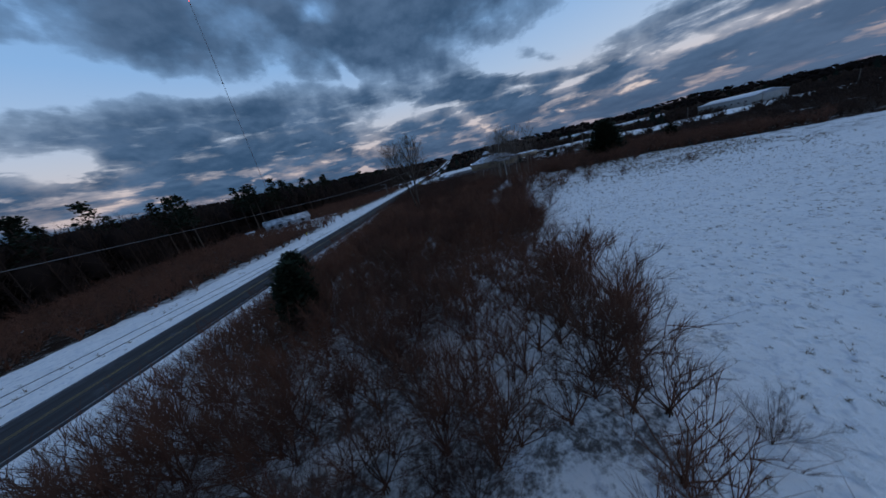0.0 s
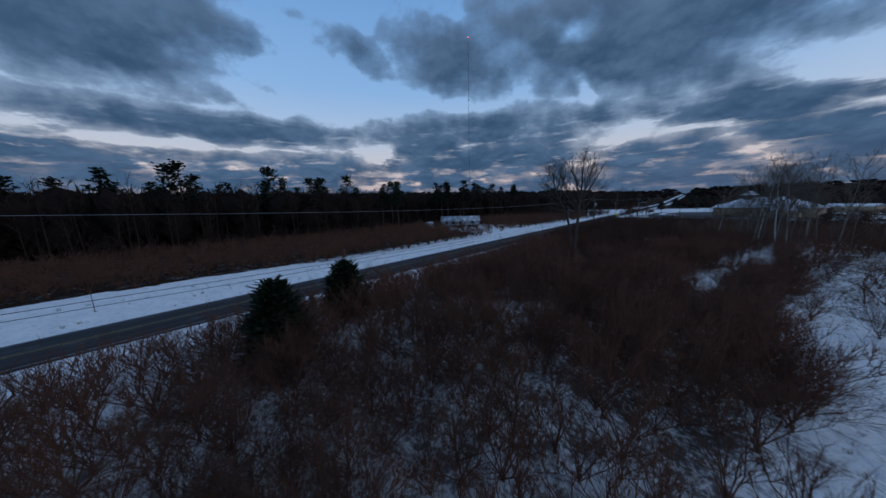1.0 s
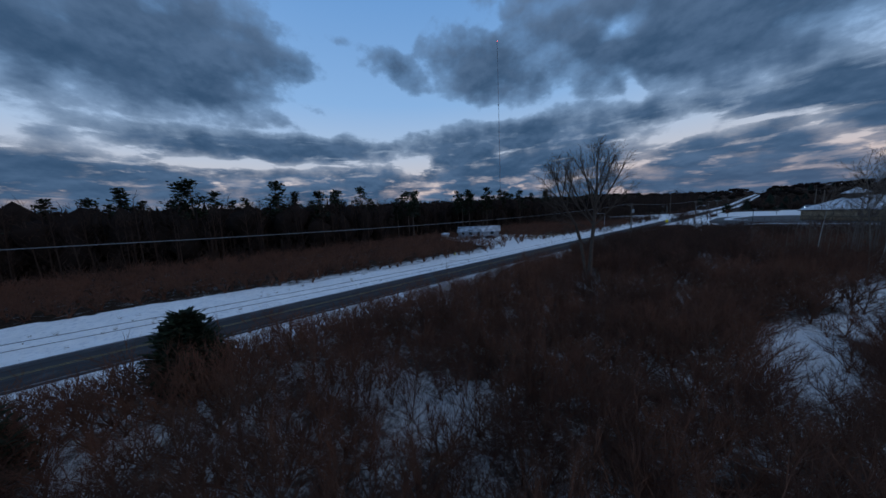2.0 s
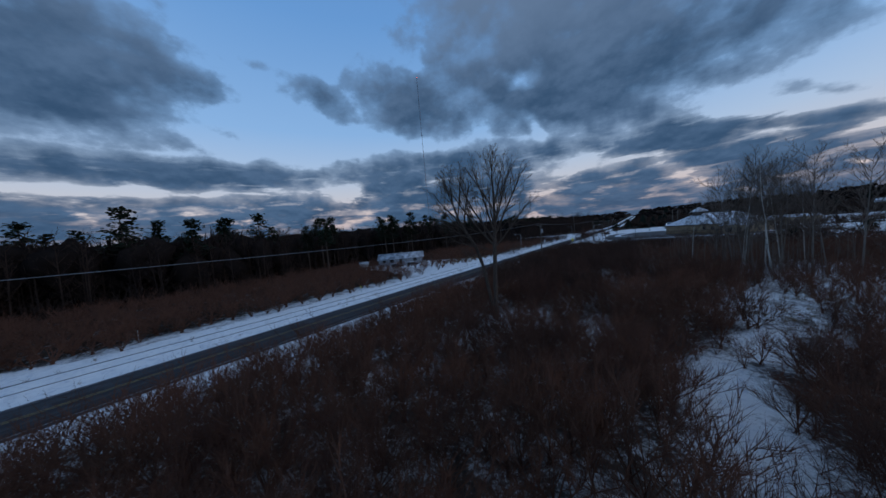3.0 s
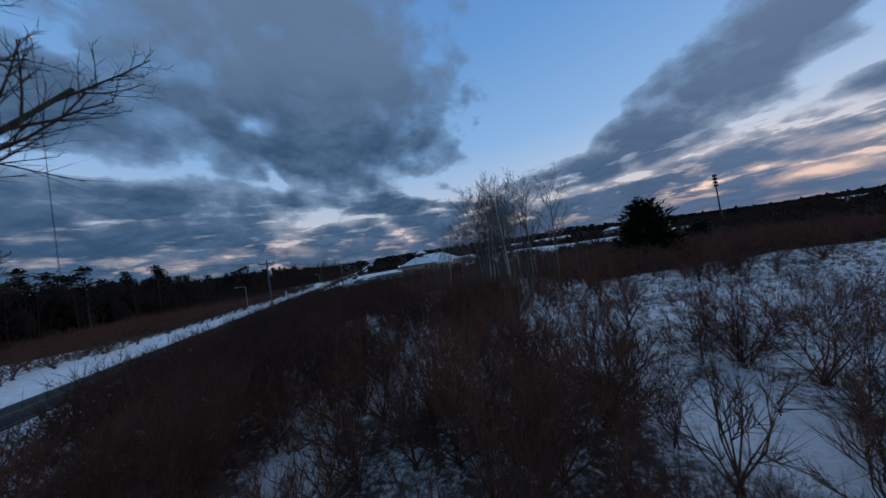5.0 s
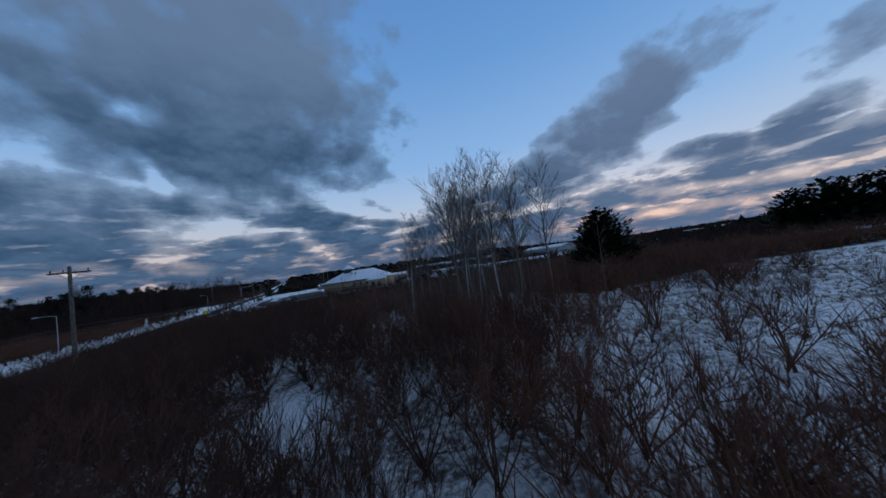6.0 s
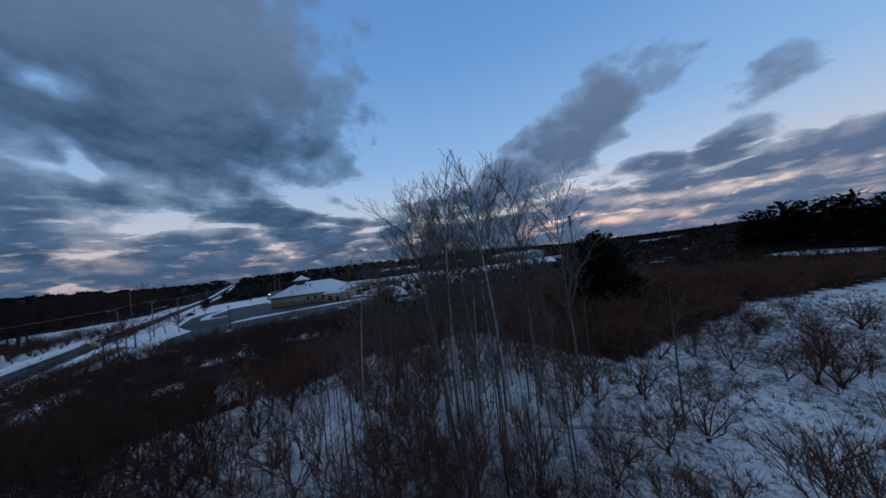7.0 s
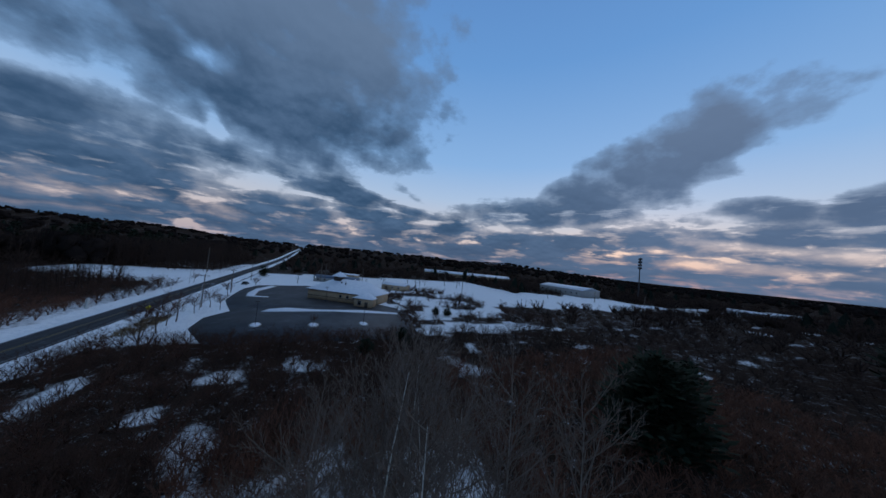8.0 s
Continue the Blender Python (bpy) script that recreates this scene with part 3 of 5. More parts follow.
def limb(wood, fine, p, d, length, r, level, plan, rng, lift=0.12, wander=0.12, fine_from=99, thin=0.006):
    """A branch with its own branches. plan: for each level (count, spread, length ratio, first place)."""
    bits = 4 if r > 0.03 else 3
    pts, ways = [Vector(p)], [Vector(d)]
    for _ in range(bits):
        d = (d + UP * lift + Vector((rng.uniform(-1, 1), rng.uniform(-1, 1), rng.uniform(-1, 1))) * wander).normalized()
        pts.append(pts[-1] + d * (length / bits))
        ways.append(d)
    if level >= len(plan) or r < 0.008:
        fine.twig(pts[0], pts[-1], max(r, thin))
    else:
        wood_or_fine = wood if r > 0.022 and level < fine_from else fine
        taper = 0.62 if fine_from == 99 or level else 0.9
        wood_or_fine.tube(pts, [r * (1 - taper * i / bits) for i in range(bits + 1)], 7 if r > 0.1 else 5 if r > 0.04 else 3)
    if level >= len(plan):
        return
    count, wide, ratio, first = plan[level]
    spin = rng.uniform(0, 6.28)
    for k in range(count):
        u = first + (1 - first) * (k + rng.uniform(0.2, 0.9)) / count
        i = min(int(u * bits), bits - 1)
        at = pts[i].lerp(pts[i + 1], u * bits - i)
        spin += 2.4 + rng.uniform(-0.5, 0.5)
        way = turned(ways[i + 1], wide * rng.uniform(0.65, 1.25), spin)
        limb(wood, fine, at, way, length * ratio * rng.uniform(0.7, 1.2) * (1.15 - 0.45 * u), r * (0.52 - 0.22 * u) * rng.uniform(0.75, 1.1), level + 1, plan, rng, lift, wander, fine_from, thin)


def shrub_shape(seed, stems=13, tall=2.8, wide=52, twigs=11, thick=0.0135):
    rng = random.Random(seed)
    wood, fine = Geo(), Geo()
    for s in range(stems):
        spin = 6.28 * s / stems + rng.uniform(-0.4, 0.4)
        d = turned(UP, rng.uniform(8, wide), spin)
        at = Vector((math.cos(spin), math.sin(spin), 0)) * rng.uniform(0.02, 0.16) - UP * 0.1
        limb(wood, fine, at, d, tall * rng.uniform(0.7, 1.1), thick * rng.uniform(0.7, 1.25), 0, [(twigs, 30, 0.42, 0.20), (9, 32, 0.55, 0.12)], rng, 0.06, 0.15, 99, 0.0046)
    return wood, fine


def coarse_tree(seed, tall=14.0, limbs=15, twigs=8, r=0.05):
    """A bare tree for the woods, of spikes only."""
    rng = random.Random(seed)
    g = Geo()
    lean = Vector((rng.uniform(-0.06, 0.06), rng.uniform(-0.06, 0.06), 1))
    g.tube([Vector((0, 0, -0.3)), lean * tall * 0.5, lean * tall * 0.96], [r * 3.2, r * 2.1, r * 0.5], 4)
    for k in range(limbs):
        u = 0.14 + 0.84 * (k + rng.random()) / limbs
        at = lean * tall * u
        d = turned(UP, rng.uniform(25, 62), rng.uniform(0, 6.28))
        q = at + d * tall * (0.34 - 0.22 * u) * rng.uniform(0.7, 1.3)
        g.twig(at, q, r * 0.9)
        for j in range(twigs):
            p = at.lerp(q, rng.uniform(0.25, 1.0))
            g.twig(p, p + turned((d + UP * 0.7).normalized(), rng.uniform(10, 50), rng.uniform(0, 6.28)) * rng.uniform(0.7, 1.9) * tall / 14, r * 0.55)
    return g.arrays()


def coarse_bush(seed, stems=9, twigs=6, tall=2.6, r=0.02, wide=50, reach=0.95):
    rng = random.Random(seed)
    g = Geo()
    for s in range(stems):
        d = turned(UP, wide * rng.random() ** 0.7, rng.uniform(0, 6.28))
        p = Vector((rng.uniform(-0.5, 0.5), rng.uniform(-0.5, 0.5), -0.1))
        span = tall * rng.uniform(0.6, 1.1)
        knee = p + d * span * 0.5
        q = knee + (d + UP * rng.uniform(-0.1, 0.4) + Vector((rng.uniform(-0.35, 0.35), rng.uniform(-0.35, 0.35), 0))).normalized() * span * 0.5
        g.tube([p, knee], [r * 1.5, r * 1.1], 3)
        g.twig(knee, q, r * 1.1)
        for j in range(twigs):
            u = rng.uniform(0.25, 1.0)
            a = p.lerp(knee, u * 2) if u < 0.5 else knee.lerp(q, u * 2 - 1)
            g.twig(a, a + turned((d + UP * 0.3).normalized(), rng.uniform(12, 70), rng.uniform(0, 6.28)) * rng.uniform(0.3, 0.85) * reach, r * rng.uniform(0.6, 1.0))
    return g.arrays()


def spruce_shape(seed, tall=5.0, wide=1.5, tiers=22, per=15, low=0.03, ragged=0.2, size=1.0, full=0.75, layers=3):
    """A conical evergreen: trunk, and boughs of needle sprays."""
    rng = random.Random(seed)
    wood, leaf = Geo(), Geo()
    wood.tube([Vector((0, 0, -0.2)), Vector((0, 0, tall * 0.5)), Vector((0, 0, tall * 0.98))], [tall * 0.02, tall * 0.012, tall * 0.003], 6)
    for i in range(tiers):
        u = low + (1 - low) * (i / tiers) ** 0.9
        z, reach = tall * u, wide * (1 - u) ** full * (0.75 + 0.25 * min(1, u * 6))
        for k in range(max(5, int(per * (1 - 0.6 * u)))):
            spin = rng.uniform(0, 6.28)
            d = Vector((math.cos(spin), math.sin(spin), rng.uniform(-0.05, 0.5)))
            out = reach * rng.uniform(1 - ragged * 2, 1 + ragged) + 0.12
            for s in range(layers):
                a = Vector((0, 0, z + rng.uniform(-0.12, 0.12) * tall / 5)) + d * out * (0.2 + 0.75 * (s + rng.random()) / layers)
                q = a + (d * 0.7 + Vector((rng.uniform(-0.7, 0.7), rng.uniform(-0.7, 0.7), rng.uniform(-0.15, 0.6)))) * (out * 0.16 + 0.28) * size
                leaf.spray(a, q, (0.07 + out * 0.05) * size, 0.06 * size)
    leaf.spray(Vector((0, 0, tall * 0.93)), Vector((0, 0.02, tall * 1.05)), 0.06 * size, 0.02)
    return wood, leaf


def pine_shape(seed, tall=16.0, wide=3.6, bare=0.4, whorls=12):
    """A white pine: a tall trunk and uneven flat plates of foliage."""
    rng = random.Random(seed)
    wood, leaf = Geo(), Geo()
    wood.tube([Vector((0, 0, -0.3)), Vector((0.1, 0, tall * 0.5)), Vector((0, 0.1, tall))], [tall * 0.016, tall * 0.011, 0.04], 6)
    for i in range(whorls):
        u = bare + (1 - bare) * (i + rng.uniform(0, 0.6)) / whorls
        for k in range(rng.randint(3, 5)):
            spin = rng.uniform(0, 6.28)
            out = wide * (1.15 - u) / (1.15 - bare) * rng.uniform(0.45, 1.25)
            a = Vector((0, 0, tall * u))
            q = a + Vector((math.cos(spin), math.sin(spin), 0.28)) * out
            wood.twig(a, q, 0.05)
            for s in range(9):
                p = a.lerp(q, rng.uniform(0.3, 1.05)) + Vector((rng.uniform(-0.7, 0.7), rng.uniform(-0.7, 0.7), rng.uniform(-0.4, 0.6)))
                e = p + Vector((rng.uniform(-0.8, 0.8), rng.uniform(-0.8, 0.8), rng.uniform(0.1, 0.6)))
                leaf.spray(p, e, 0.40, 0.14)
    return wood, leaf


def scatter(x0, x1, y0, y1, cell, seed, cover=brush_cover):
    rng = random.Random(seed)
    out = []
    y = y0
    while y < y1:
        x = x0
        while x < x1:
            px, py = x + rng.uniform(0, cell), y + rng.uniform(0, cell)
            if rng.random() < cover(px, py):
                out.append((px, py))
            x += cell
        y += cell
    return out, rng


def thicket_bush(seed, tall=3.0, stems=8, r=0.0125, fine=9):
    """A bush for the thicket: bent dark stems, and a haze of fine twigs that point up."""
    rng = random.Random(seed)
    g = Geo()
    for s in range(stems):
        spin = 6.28 * s / stems + rng.uniform(-0.5, 0.5)
        d = turned(UP, rng.uniform(10, 50), spin)
        p = Vector((math.cos(spin) * 0.15, math.sin(spin) * 0.15, -0.1))
        span = tall * rng.uniform(0.55, 0.85)
        knee = p + d * span * 0.55
        q = knee + (d + UP * rng.uniform(0.1, 0.6) + Vector((rng.uniform(-0.4, 0.4), rng.uniform(-0.4, 0.4), 0))).normalized() * span * 0.5
        g.tube([p, knee], [r * 2.2, r * 1.6], 3)
        g.twig(knee, q, r * 1.6)
        for b in range(4):
            u = rng.uniform(0.35, 1.0)
            a = p.lerp(knee, u * 2) if u < 0.5 else knee.lerp(q, u * 2 - 1)
            way = turned((d + UP * 0.5).normalized(), rng.uniform(15, 55), rng.uniform(0, 6.28))
            e = a + way * tall * rng.uniform(0.2, 0.38)
            g.twig(a, e, r * 1.2)
            for j in range(fine):
                c = a.lerp(e, rng.uniform(0.15, 1.0))
                g.twig(c, c + turned((way + UP * 0.5).normalized(), rng.uniform(8, 38), rng.uniform(0, 6.28)) * rng.uniform(0.35, 1.0) * tall * 0.32, r * rng.uniform(0.5, 0.85))
    return g.arrays()


def build_near_brush():
    kinds = [shrub_shape(40 + k, stems=14 + k % 5, tall=2.6 + 0.25 * (k % 4), wide=54 + 7 * (k % 3), twigs=12) for k in range(8)]
    wood_me = [geo_mesh("stems", w, SHRUB_STEM) for w, f in kinds]
    twig_me = [geo_mesh("twigs", f, SHRUB_TWIG) for w, f in kinds]

    def single(k, x, y, turn, s, label):
        ob = thing("shrub", label, "shrub", pose(x, y, height(x, y) + rough(x, y), 0, 0, math.degrees(turn)) @ Matrix.Diagonal((s, s, s, 1)), "shrubs of the thicket")
        part("branchwork", wood_me[k], SHRUB_STEM, ob)
        part("crown", twig_me[k], SHRUB_TWIG, ob, "fine reddish-brown twigs")

    for k, (x, y, s) in enumerate(LONE_SHRUBS):
        single(k % 8, x, y, x * 1.7, s, "lone leafless shrub with grey-brown stems standing in snow")
    places, rng = scatter(6, 64, -8, 122, 1.3, 11)
    rest, count = [], 0
    fuzz = [thicket_bush(500 + k, tall=2.7 + 0.25 * (k % 4)) for k in range(8)] + [thicket_bush(520 + k, 2.7 + 0.25 * (k % 4), 7, 0.018, 4) for k in range(8)]
    for x, y in places:
        k, s, turn = rng.randrange(8), rng.uniform(0.72, 1.3) * (0.45 + 0.4 * step(85, 110, y) + (0.55 - 0.4 * step(85, 110, y)) * step(7.0, 14.0, x)) * (1 + 0.1 * step(33, 38, x) * step(54, 44, y)) * (1 - 0.35 * step(0.1, 0.5, glade(x, y))), rng.uniform(0, 6.28)
        if count < 260 and 19 < x < 54 and 4 < y < 98 and not (y < 36 and x > 33) and rng.random() < 0.27:
            count += 1
            single(k, x, y, turn, s, "leafless shrub at the edge of snow" if in_field(x, y) else "leafless grey-brown shrub in a snowy thicket")
        else:
            rest.append((k if 17 < x < 54 and 2 < y < 106 else k + 8, x, y, height(x, y) + rough(x, y), turn, s, s * rng.uniform(0.95, 1.2)))
    # dense brush near the road takes the colour with shade in it
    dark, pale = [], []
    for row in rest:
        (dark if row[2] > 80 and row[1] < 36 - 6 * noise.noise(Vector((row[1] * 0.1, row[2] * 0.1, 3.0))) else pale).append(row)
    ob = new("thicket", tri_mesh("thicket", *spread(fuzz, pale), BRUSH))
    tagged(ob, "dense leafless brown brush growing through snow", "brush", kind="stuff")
    ob = new("shaded_thicket", tri_mesh("shaded_thicket", *spread(fuzz, dark), SHADED_BRUSH))
    tagged(ob, "dense leafless brush beside the road, coloured dark for its own shade", "brush", kind="stuff")


LONE_SHRUBS = [(47.0, 75.0, 1.5), (45.4, 75.5, 0.8), (46.4, 69.8, 0.95), (61.1, 79.1, 0.75), (44.8, 70.4, 0.8), (39.8, 74.0, 1.0), (42.6, 67.2, 1.1), (48.8, 72.2, 1.1), (67.4, 88.1, 0.85), (66.9, 85.7, 0.8), (71.7, 93.2, 0.9), (69.6, 91.4, 0.8),
               (58.5, 91.6, 1.0), (78.0, 87.9, 0.7), (47.3, 54.6, 1.0), (57.8, 63.7, 1.0), (58.4, 76.2, 0.9), (64.9, 65.1, 0.8), (40.8, 14.0, 0.5), (75.5, 62.5, 0.7), (62.6, 82.8, 0.6), (65.5, 90.2, 0.9), (69.7, 84.4, 0.7), (71.9, 87.6, 0.9), (74.6, 90.3, 0.9), (63.3, 87.0, 0.8), (79.2, 84.6, 0.8), (65.8, 93.7, 1.0), (73.8, 83.7, 0.6), (77.5, 91.7, 1.0), (81.6, 89.2, 0.9), (68.4, 87.3, 0.8)]
build_near_brush()


def build_far_brush():
    kinds = [thicket_bush(70 + k, 2.4 + 0.4 * (k % 3), 7, 0.020, 3) for k in range(6)]
    far_kinds = [coarse_bush(90 + k, stems=8, twigs=5, tall=2.8, r=0.08) for k in range(5)]
    for name, area, cell, use, seed in (("roadside_brush", (-66, -8, -50, 200), 2.6, kinds, 21), ("wild_brush", (64, 118, 70, 135), 2.15, kinds, 22), ("outer_brush", (118, 190, 60, 160), 4.0, kinds, 27), ("back_brush", (64, 118, 135, 160), 3.0, kinds, 28), ("marsh_brush", (6, 64, 122, 158), 2.1, kinds, 23),
                                        ("old_field_brush", (190, 420, 20, 330), 8.5, far_kinds, 24), ("distant_brush", (86, 480, 160, 480), 10.5, far_kinds, 25), ("lot_brush", (66, 128, 160, 262), 3.4, kinds, 29), ("far_verge_brush", (-80, -8, 200, 300), 3.0, kinds, 26)):
        places, rng = scatter(area[0], area[1], area[2], area[3], cell, seed)
        rows = []
        for x, y in places:
            s = rng.uniform(0.75, 1.3) * (1.0 if use is kinds else 1.5)
            rows.append((rng.randrange(len(use)), x, y, height(x, y), rng.uniform(0, 6.28), s * 1.4, s * 1.05))
        # far and lot-side brush gets darker colours that stand in for its own shade
        ob = new(name, tri_mesh(name, *spread(use, rows), WOODS if use is far_kinds or name in ("outer_brush", "back_brush") else SHADED_BRUSH if name in ("marsh_brush", "far_verge_brush", "lot_brush") else BRUSH))
        tagged(ob, "dense leafless reddish-brown brush", "brush", kind="stuff")


build_far_brush()


def build_woods():
    rng = random.Random(5)
    trees = [coarse_tree(120 + k, tall=17 + k % 3 * 1.0, limbs=18, twigs=6, r=0.075) for k in range(6)]
    rows = []
    for y in np.arange(-260, 640, 4.2):
        depth = 4 if -60 < y < 330 else 2
        for k in range(depth):
            x = -64 - k * 5.0 - rng.uniform(0, 6) - (30 if 262 < y < 330 else 0) - (14 if 94 < y < 150 else 0)
            yy = y + rng.uniform(-3, 3)
            s = rng.uniform(0.72, 1.02)
            rows.append((rng.randrange(6), x, yy, height(x, yy), rng.uniform(0, 6.28), s, s))
    for _ in range(330):
        x, y, s = rng.uniform(-105, -13), 330 + rng.random() ** 1.5 * 150, rng.uniform(0.7, 1.1)
        rows.append((rng.randrange(6), x, y - x * 0.25 - 15, height(x, y), rng.uniform(0, 6.28), s, s))
    for _ in range(150):
        x, y, s = rng.uniform(-70, -22), rng.uniform(205, 262), rng.uniform(0.32, 0.6)
        rows.append((rng.randrange(6), x, y, height(x, y), rng.uniform(0, 6.28), s * 1.4, s))
    for _ in range(60):
        x, y, s = rng.uniform(20, 220), rng.uniform(268, 400), rng.uniform(0.3, 0.6)
        rows.append((rng.randrange(6), x, y, height(x, y), rng.uniform(0, 6.28), s * 1.4, s))
    ob = new("bare_woods", tri_mesh("bare_woods", *spread(trees, rows), WOODS))
    tagged(ob, "dense leafless deciduous woods beyond the road", "woods", kind="stuff")
    # woods on the far rises all round
    low = []
    for k in range(6):
        g, r = Geo(), random.Random(160 + k)
        for c in range(2):
            centre = Vector((r.uniform(-2.2, 2.2), r.uniform(-2.2, 2.2), r.uniform(4.0, 9.5)))
            base = len(g.v)
            for ring, (zz, rad) in enumerate(((-3.6, 1.0), (-1.0, 2.7), (1.8, 2.3))):
                for s in range(6):
                    w = 1.047 * s + ring * 0.5
                    q = rad * r.uniform(0.6, 1.35)
                    g.v.append(centre + Vector((math.cos(w) * q, math.sin(w) * q, zz + r.uniform(-0.9, 0.9))))
            g.v.append(centre + Vector((r.uniform(-0.8, 0.8), r.uniform(-0.8, 0.8), r.uniform(3.0, 4.6))))
            for ring in range(2):
                for s in range(6):
                    q, e = base + ring * 6 + s, base + ring * 6 + (s + 1) % 6
                    g.f += [(q, e, e + 6), (q, e + 6, q + 6)]
            g.f += [(base + 12 + s, base + 12 + (s + 1) % 6, base + 18) for s in range(6)]
        for s in range(10):
            p = Vector((r.uniform(-3, 3), r.uniform(-3, 3), r.uniform(6, 10)))
            g.twig(p, p + Vector((r.uniform(-1, 1), r.uniform(-1, 1), r.uniform(2, 4.5))), 0.35)
        low.append(g.arrays())
    inner, under = [], []
    scrub = [coarse_bush(640 + k, stems=8, twigs=5, tall=5.5, r=0.085, wide=42, reach=2.0) for k in range(4)]
    for y in np.arange(-260, 640, 5.0):
        back = (30 if 262 < y < 330 else 0) + (14 if 94 < y < 150 else 0)
        for k in range(6):
            x, yy, s = -75 - back - k * 6.5 - rng.uniform(0, 6), y + rng.uniform(-3, 3), rng.uniform(1.35, 1.65)
            inner.append((rng.randrange(6), x, yy, height(x, yy) - 1.2, rng.uniform(0, 6.28), s * 1.05, s * rng.uniform(0.85, 1.05)))
        for k in range(5):
            x, yy, s = -62 - back - rng.uniform(0, 26), y + rng.uniform(-3, 3), rng.uniform(0.7, 1.2)
            under.append((rng.randrange(4), x, yy, height(x, yy), rng.uniform(0, 6.28), s, s))
    canopy = [coarse_bush(680 + k, stems=11, twigs=8, tall=18.0, r=0.11, wide=24, reach=4.6) for k in range(6)]
    crowns = [(k, x - 6, y, z, turn, 0.9, 1.0 + 0.12 * math.sin(y * 0.9 + x)) for k, x, y, z, turn, s, sz in inner if x > -100 or y > 258]
    ob = new("woods_canopy", tri_mesh("woods_canopy", *spread(canopy, crowns), WOODS))
    tagged(ob, "fine leafless treetops crowding the woods", "woods", kind="stuff")
    ob = new("deep_woods", tri_mesh("deep_woods", *spread(low, inner), SELF_SHADED_CANOPY))
    tagged(ob, "crowded leafless crowns deep in the woods", "woods", kind="stuff")
    ob = new("undergrowth", tri_mesh("undergrowth", *spread(scrub, under), WOODS))
    tagged(ob, "leafless undergrowth along the edge of the woods", "brush", kind="stuff")
    firs = []
    for k in range(3):
        g = Geo()
        for z0, z1, w in ((0, 7, 2.6), (4, 11, 2.1), (8, 15, 1.4)):
            for s in range(7):
                a, b = 6.28 * s / 7, 6.28 * (s + 1) / 7
                q = w * random.Random(k * 31 + s).uniform(0.6, 1.2)
                base = len(g.v)
                g.v += [Vector((math.cos(a) * q, math.sin(a) * q, z0)), Vector((math.cos(b) * w * 0.8, math.sin(b) * w * 0.8, z0 + 0.6)), Vector((0, 0, z1))]
                g.f.append((base, base + 1, base + 2))
        firs.append(g.arrays())
    leafy, dark = [], []
    for _ in range(4600):
        r, a = rng.uniform(0, 1) ** 1.3 * 1500 + 250, rng.uniform(-2.2, 2.2)
        x, y = 40 + math.sin(a) * r, 80 + math.cos(a) * r
        if abs(x) < 16 or (0 < x < 150 and y < 340) or (-92 < x < 16 and y < 400):
            continue
        if far_snow(x, y):
            continue
        s = rng.uniform(0.7, 1.15)
        (dark if rng.random() < 0.10 else leafy).append((rng.randrange(3), x, y, height(x, y), rng.uniform(0, 6.28), s * 2.1, s * 0.8))
    tufty = [coarse_bush(660 + k, stems=9, twigs=5, tall=10.0, r=0.22, wide=34, reach=4.0) for k in range(6)]
    near_rise = [row for row in leafy if math.hypot(row[1] - 40, row[2] - 80) < 620]
    leafy = [row for row in leafy if math.hypot(row[1] - 40, row[2] - 80) >= 620]
    ob = new("hillside_woods", tri_mesh("hillside_woods", *spread(tufty, near_rise), WOODS))
    tagged(ob, "leafless woods on the rise beyond the road", "woods", kind="stuff")
    ob = new("distant_woods", tri_mesh("distant_woods", *spread(low, leafy), SELF_SHADED_CANOPY))
    tagged(ob, "distant leafless woods on low hills", "woods", kind="stuff")
    ob = new("distant_evergreens", tri_mesh("distant_evergreens", *spread(firs, dark), FAR_NEEDLES))
    tagged(ob, "scattered distant dark evergreens on low hills", "woods", kind="stuff")


build_woods()


def evergreen(name, shapes, at, scale, label, group=""):
    wood, leaf = shapes
    ob = thing(name, label, "tree", pose(*at, 0, 0, (at[0] * 37) % 360) @ Matrix.Diagonal((scale, scale, scale, 1)), group)
    part("trunk", wood, TREE_BARK, ob, "grey-brown bark")
    part("crown", leaf, NEEDLES, ob, "dark green needles")
    return ob


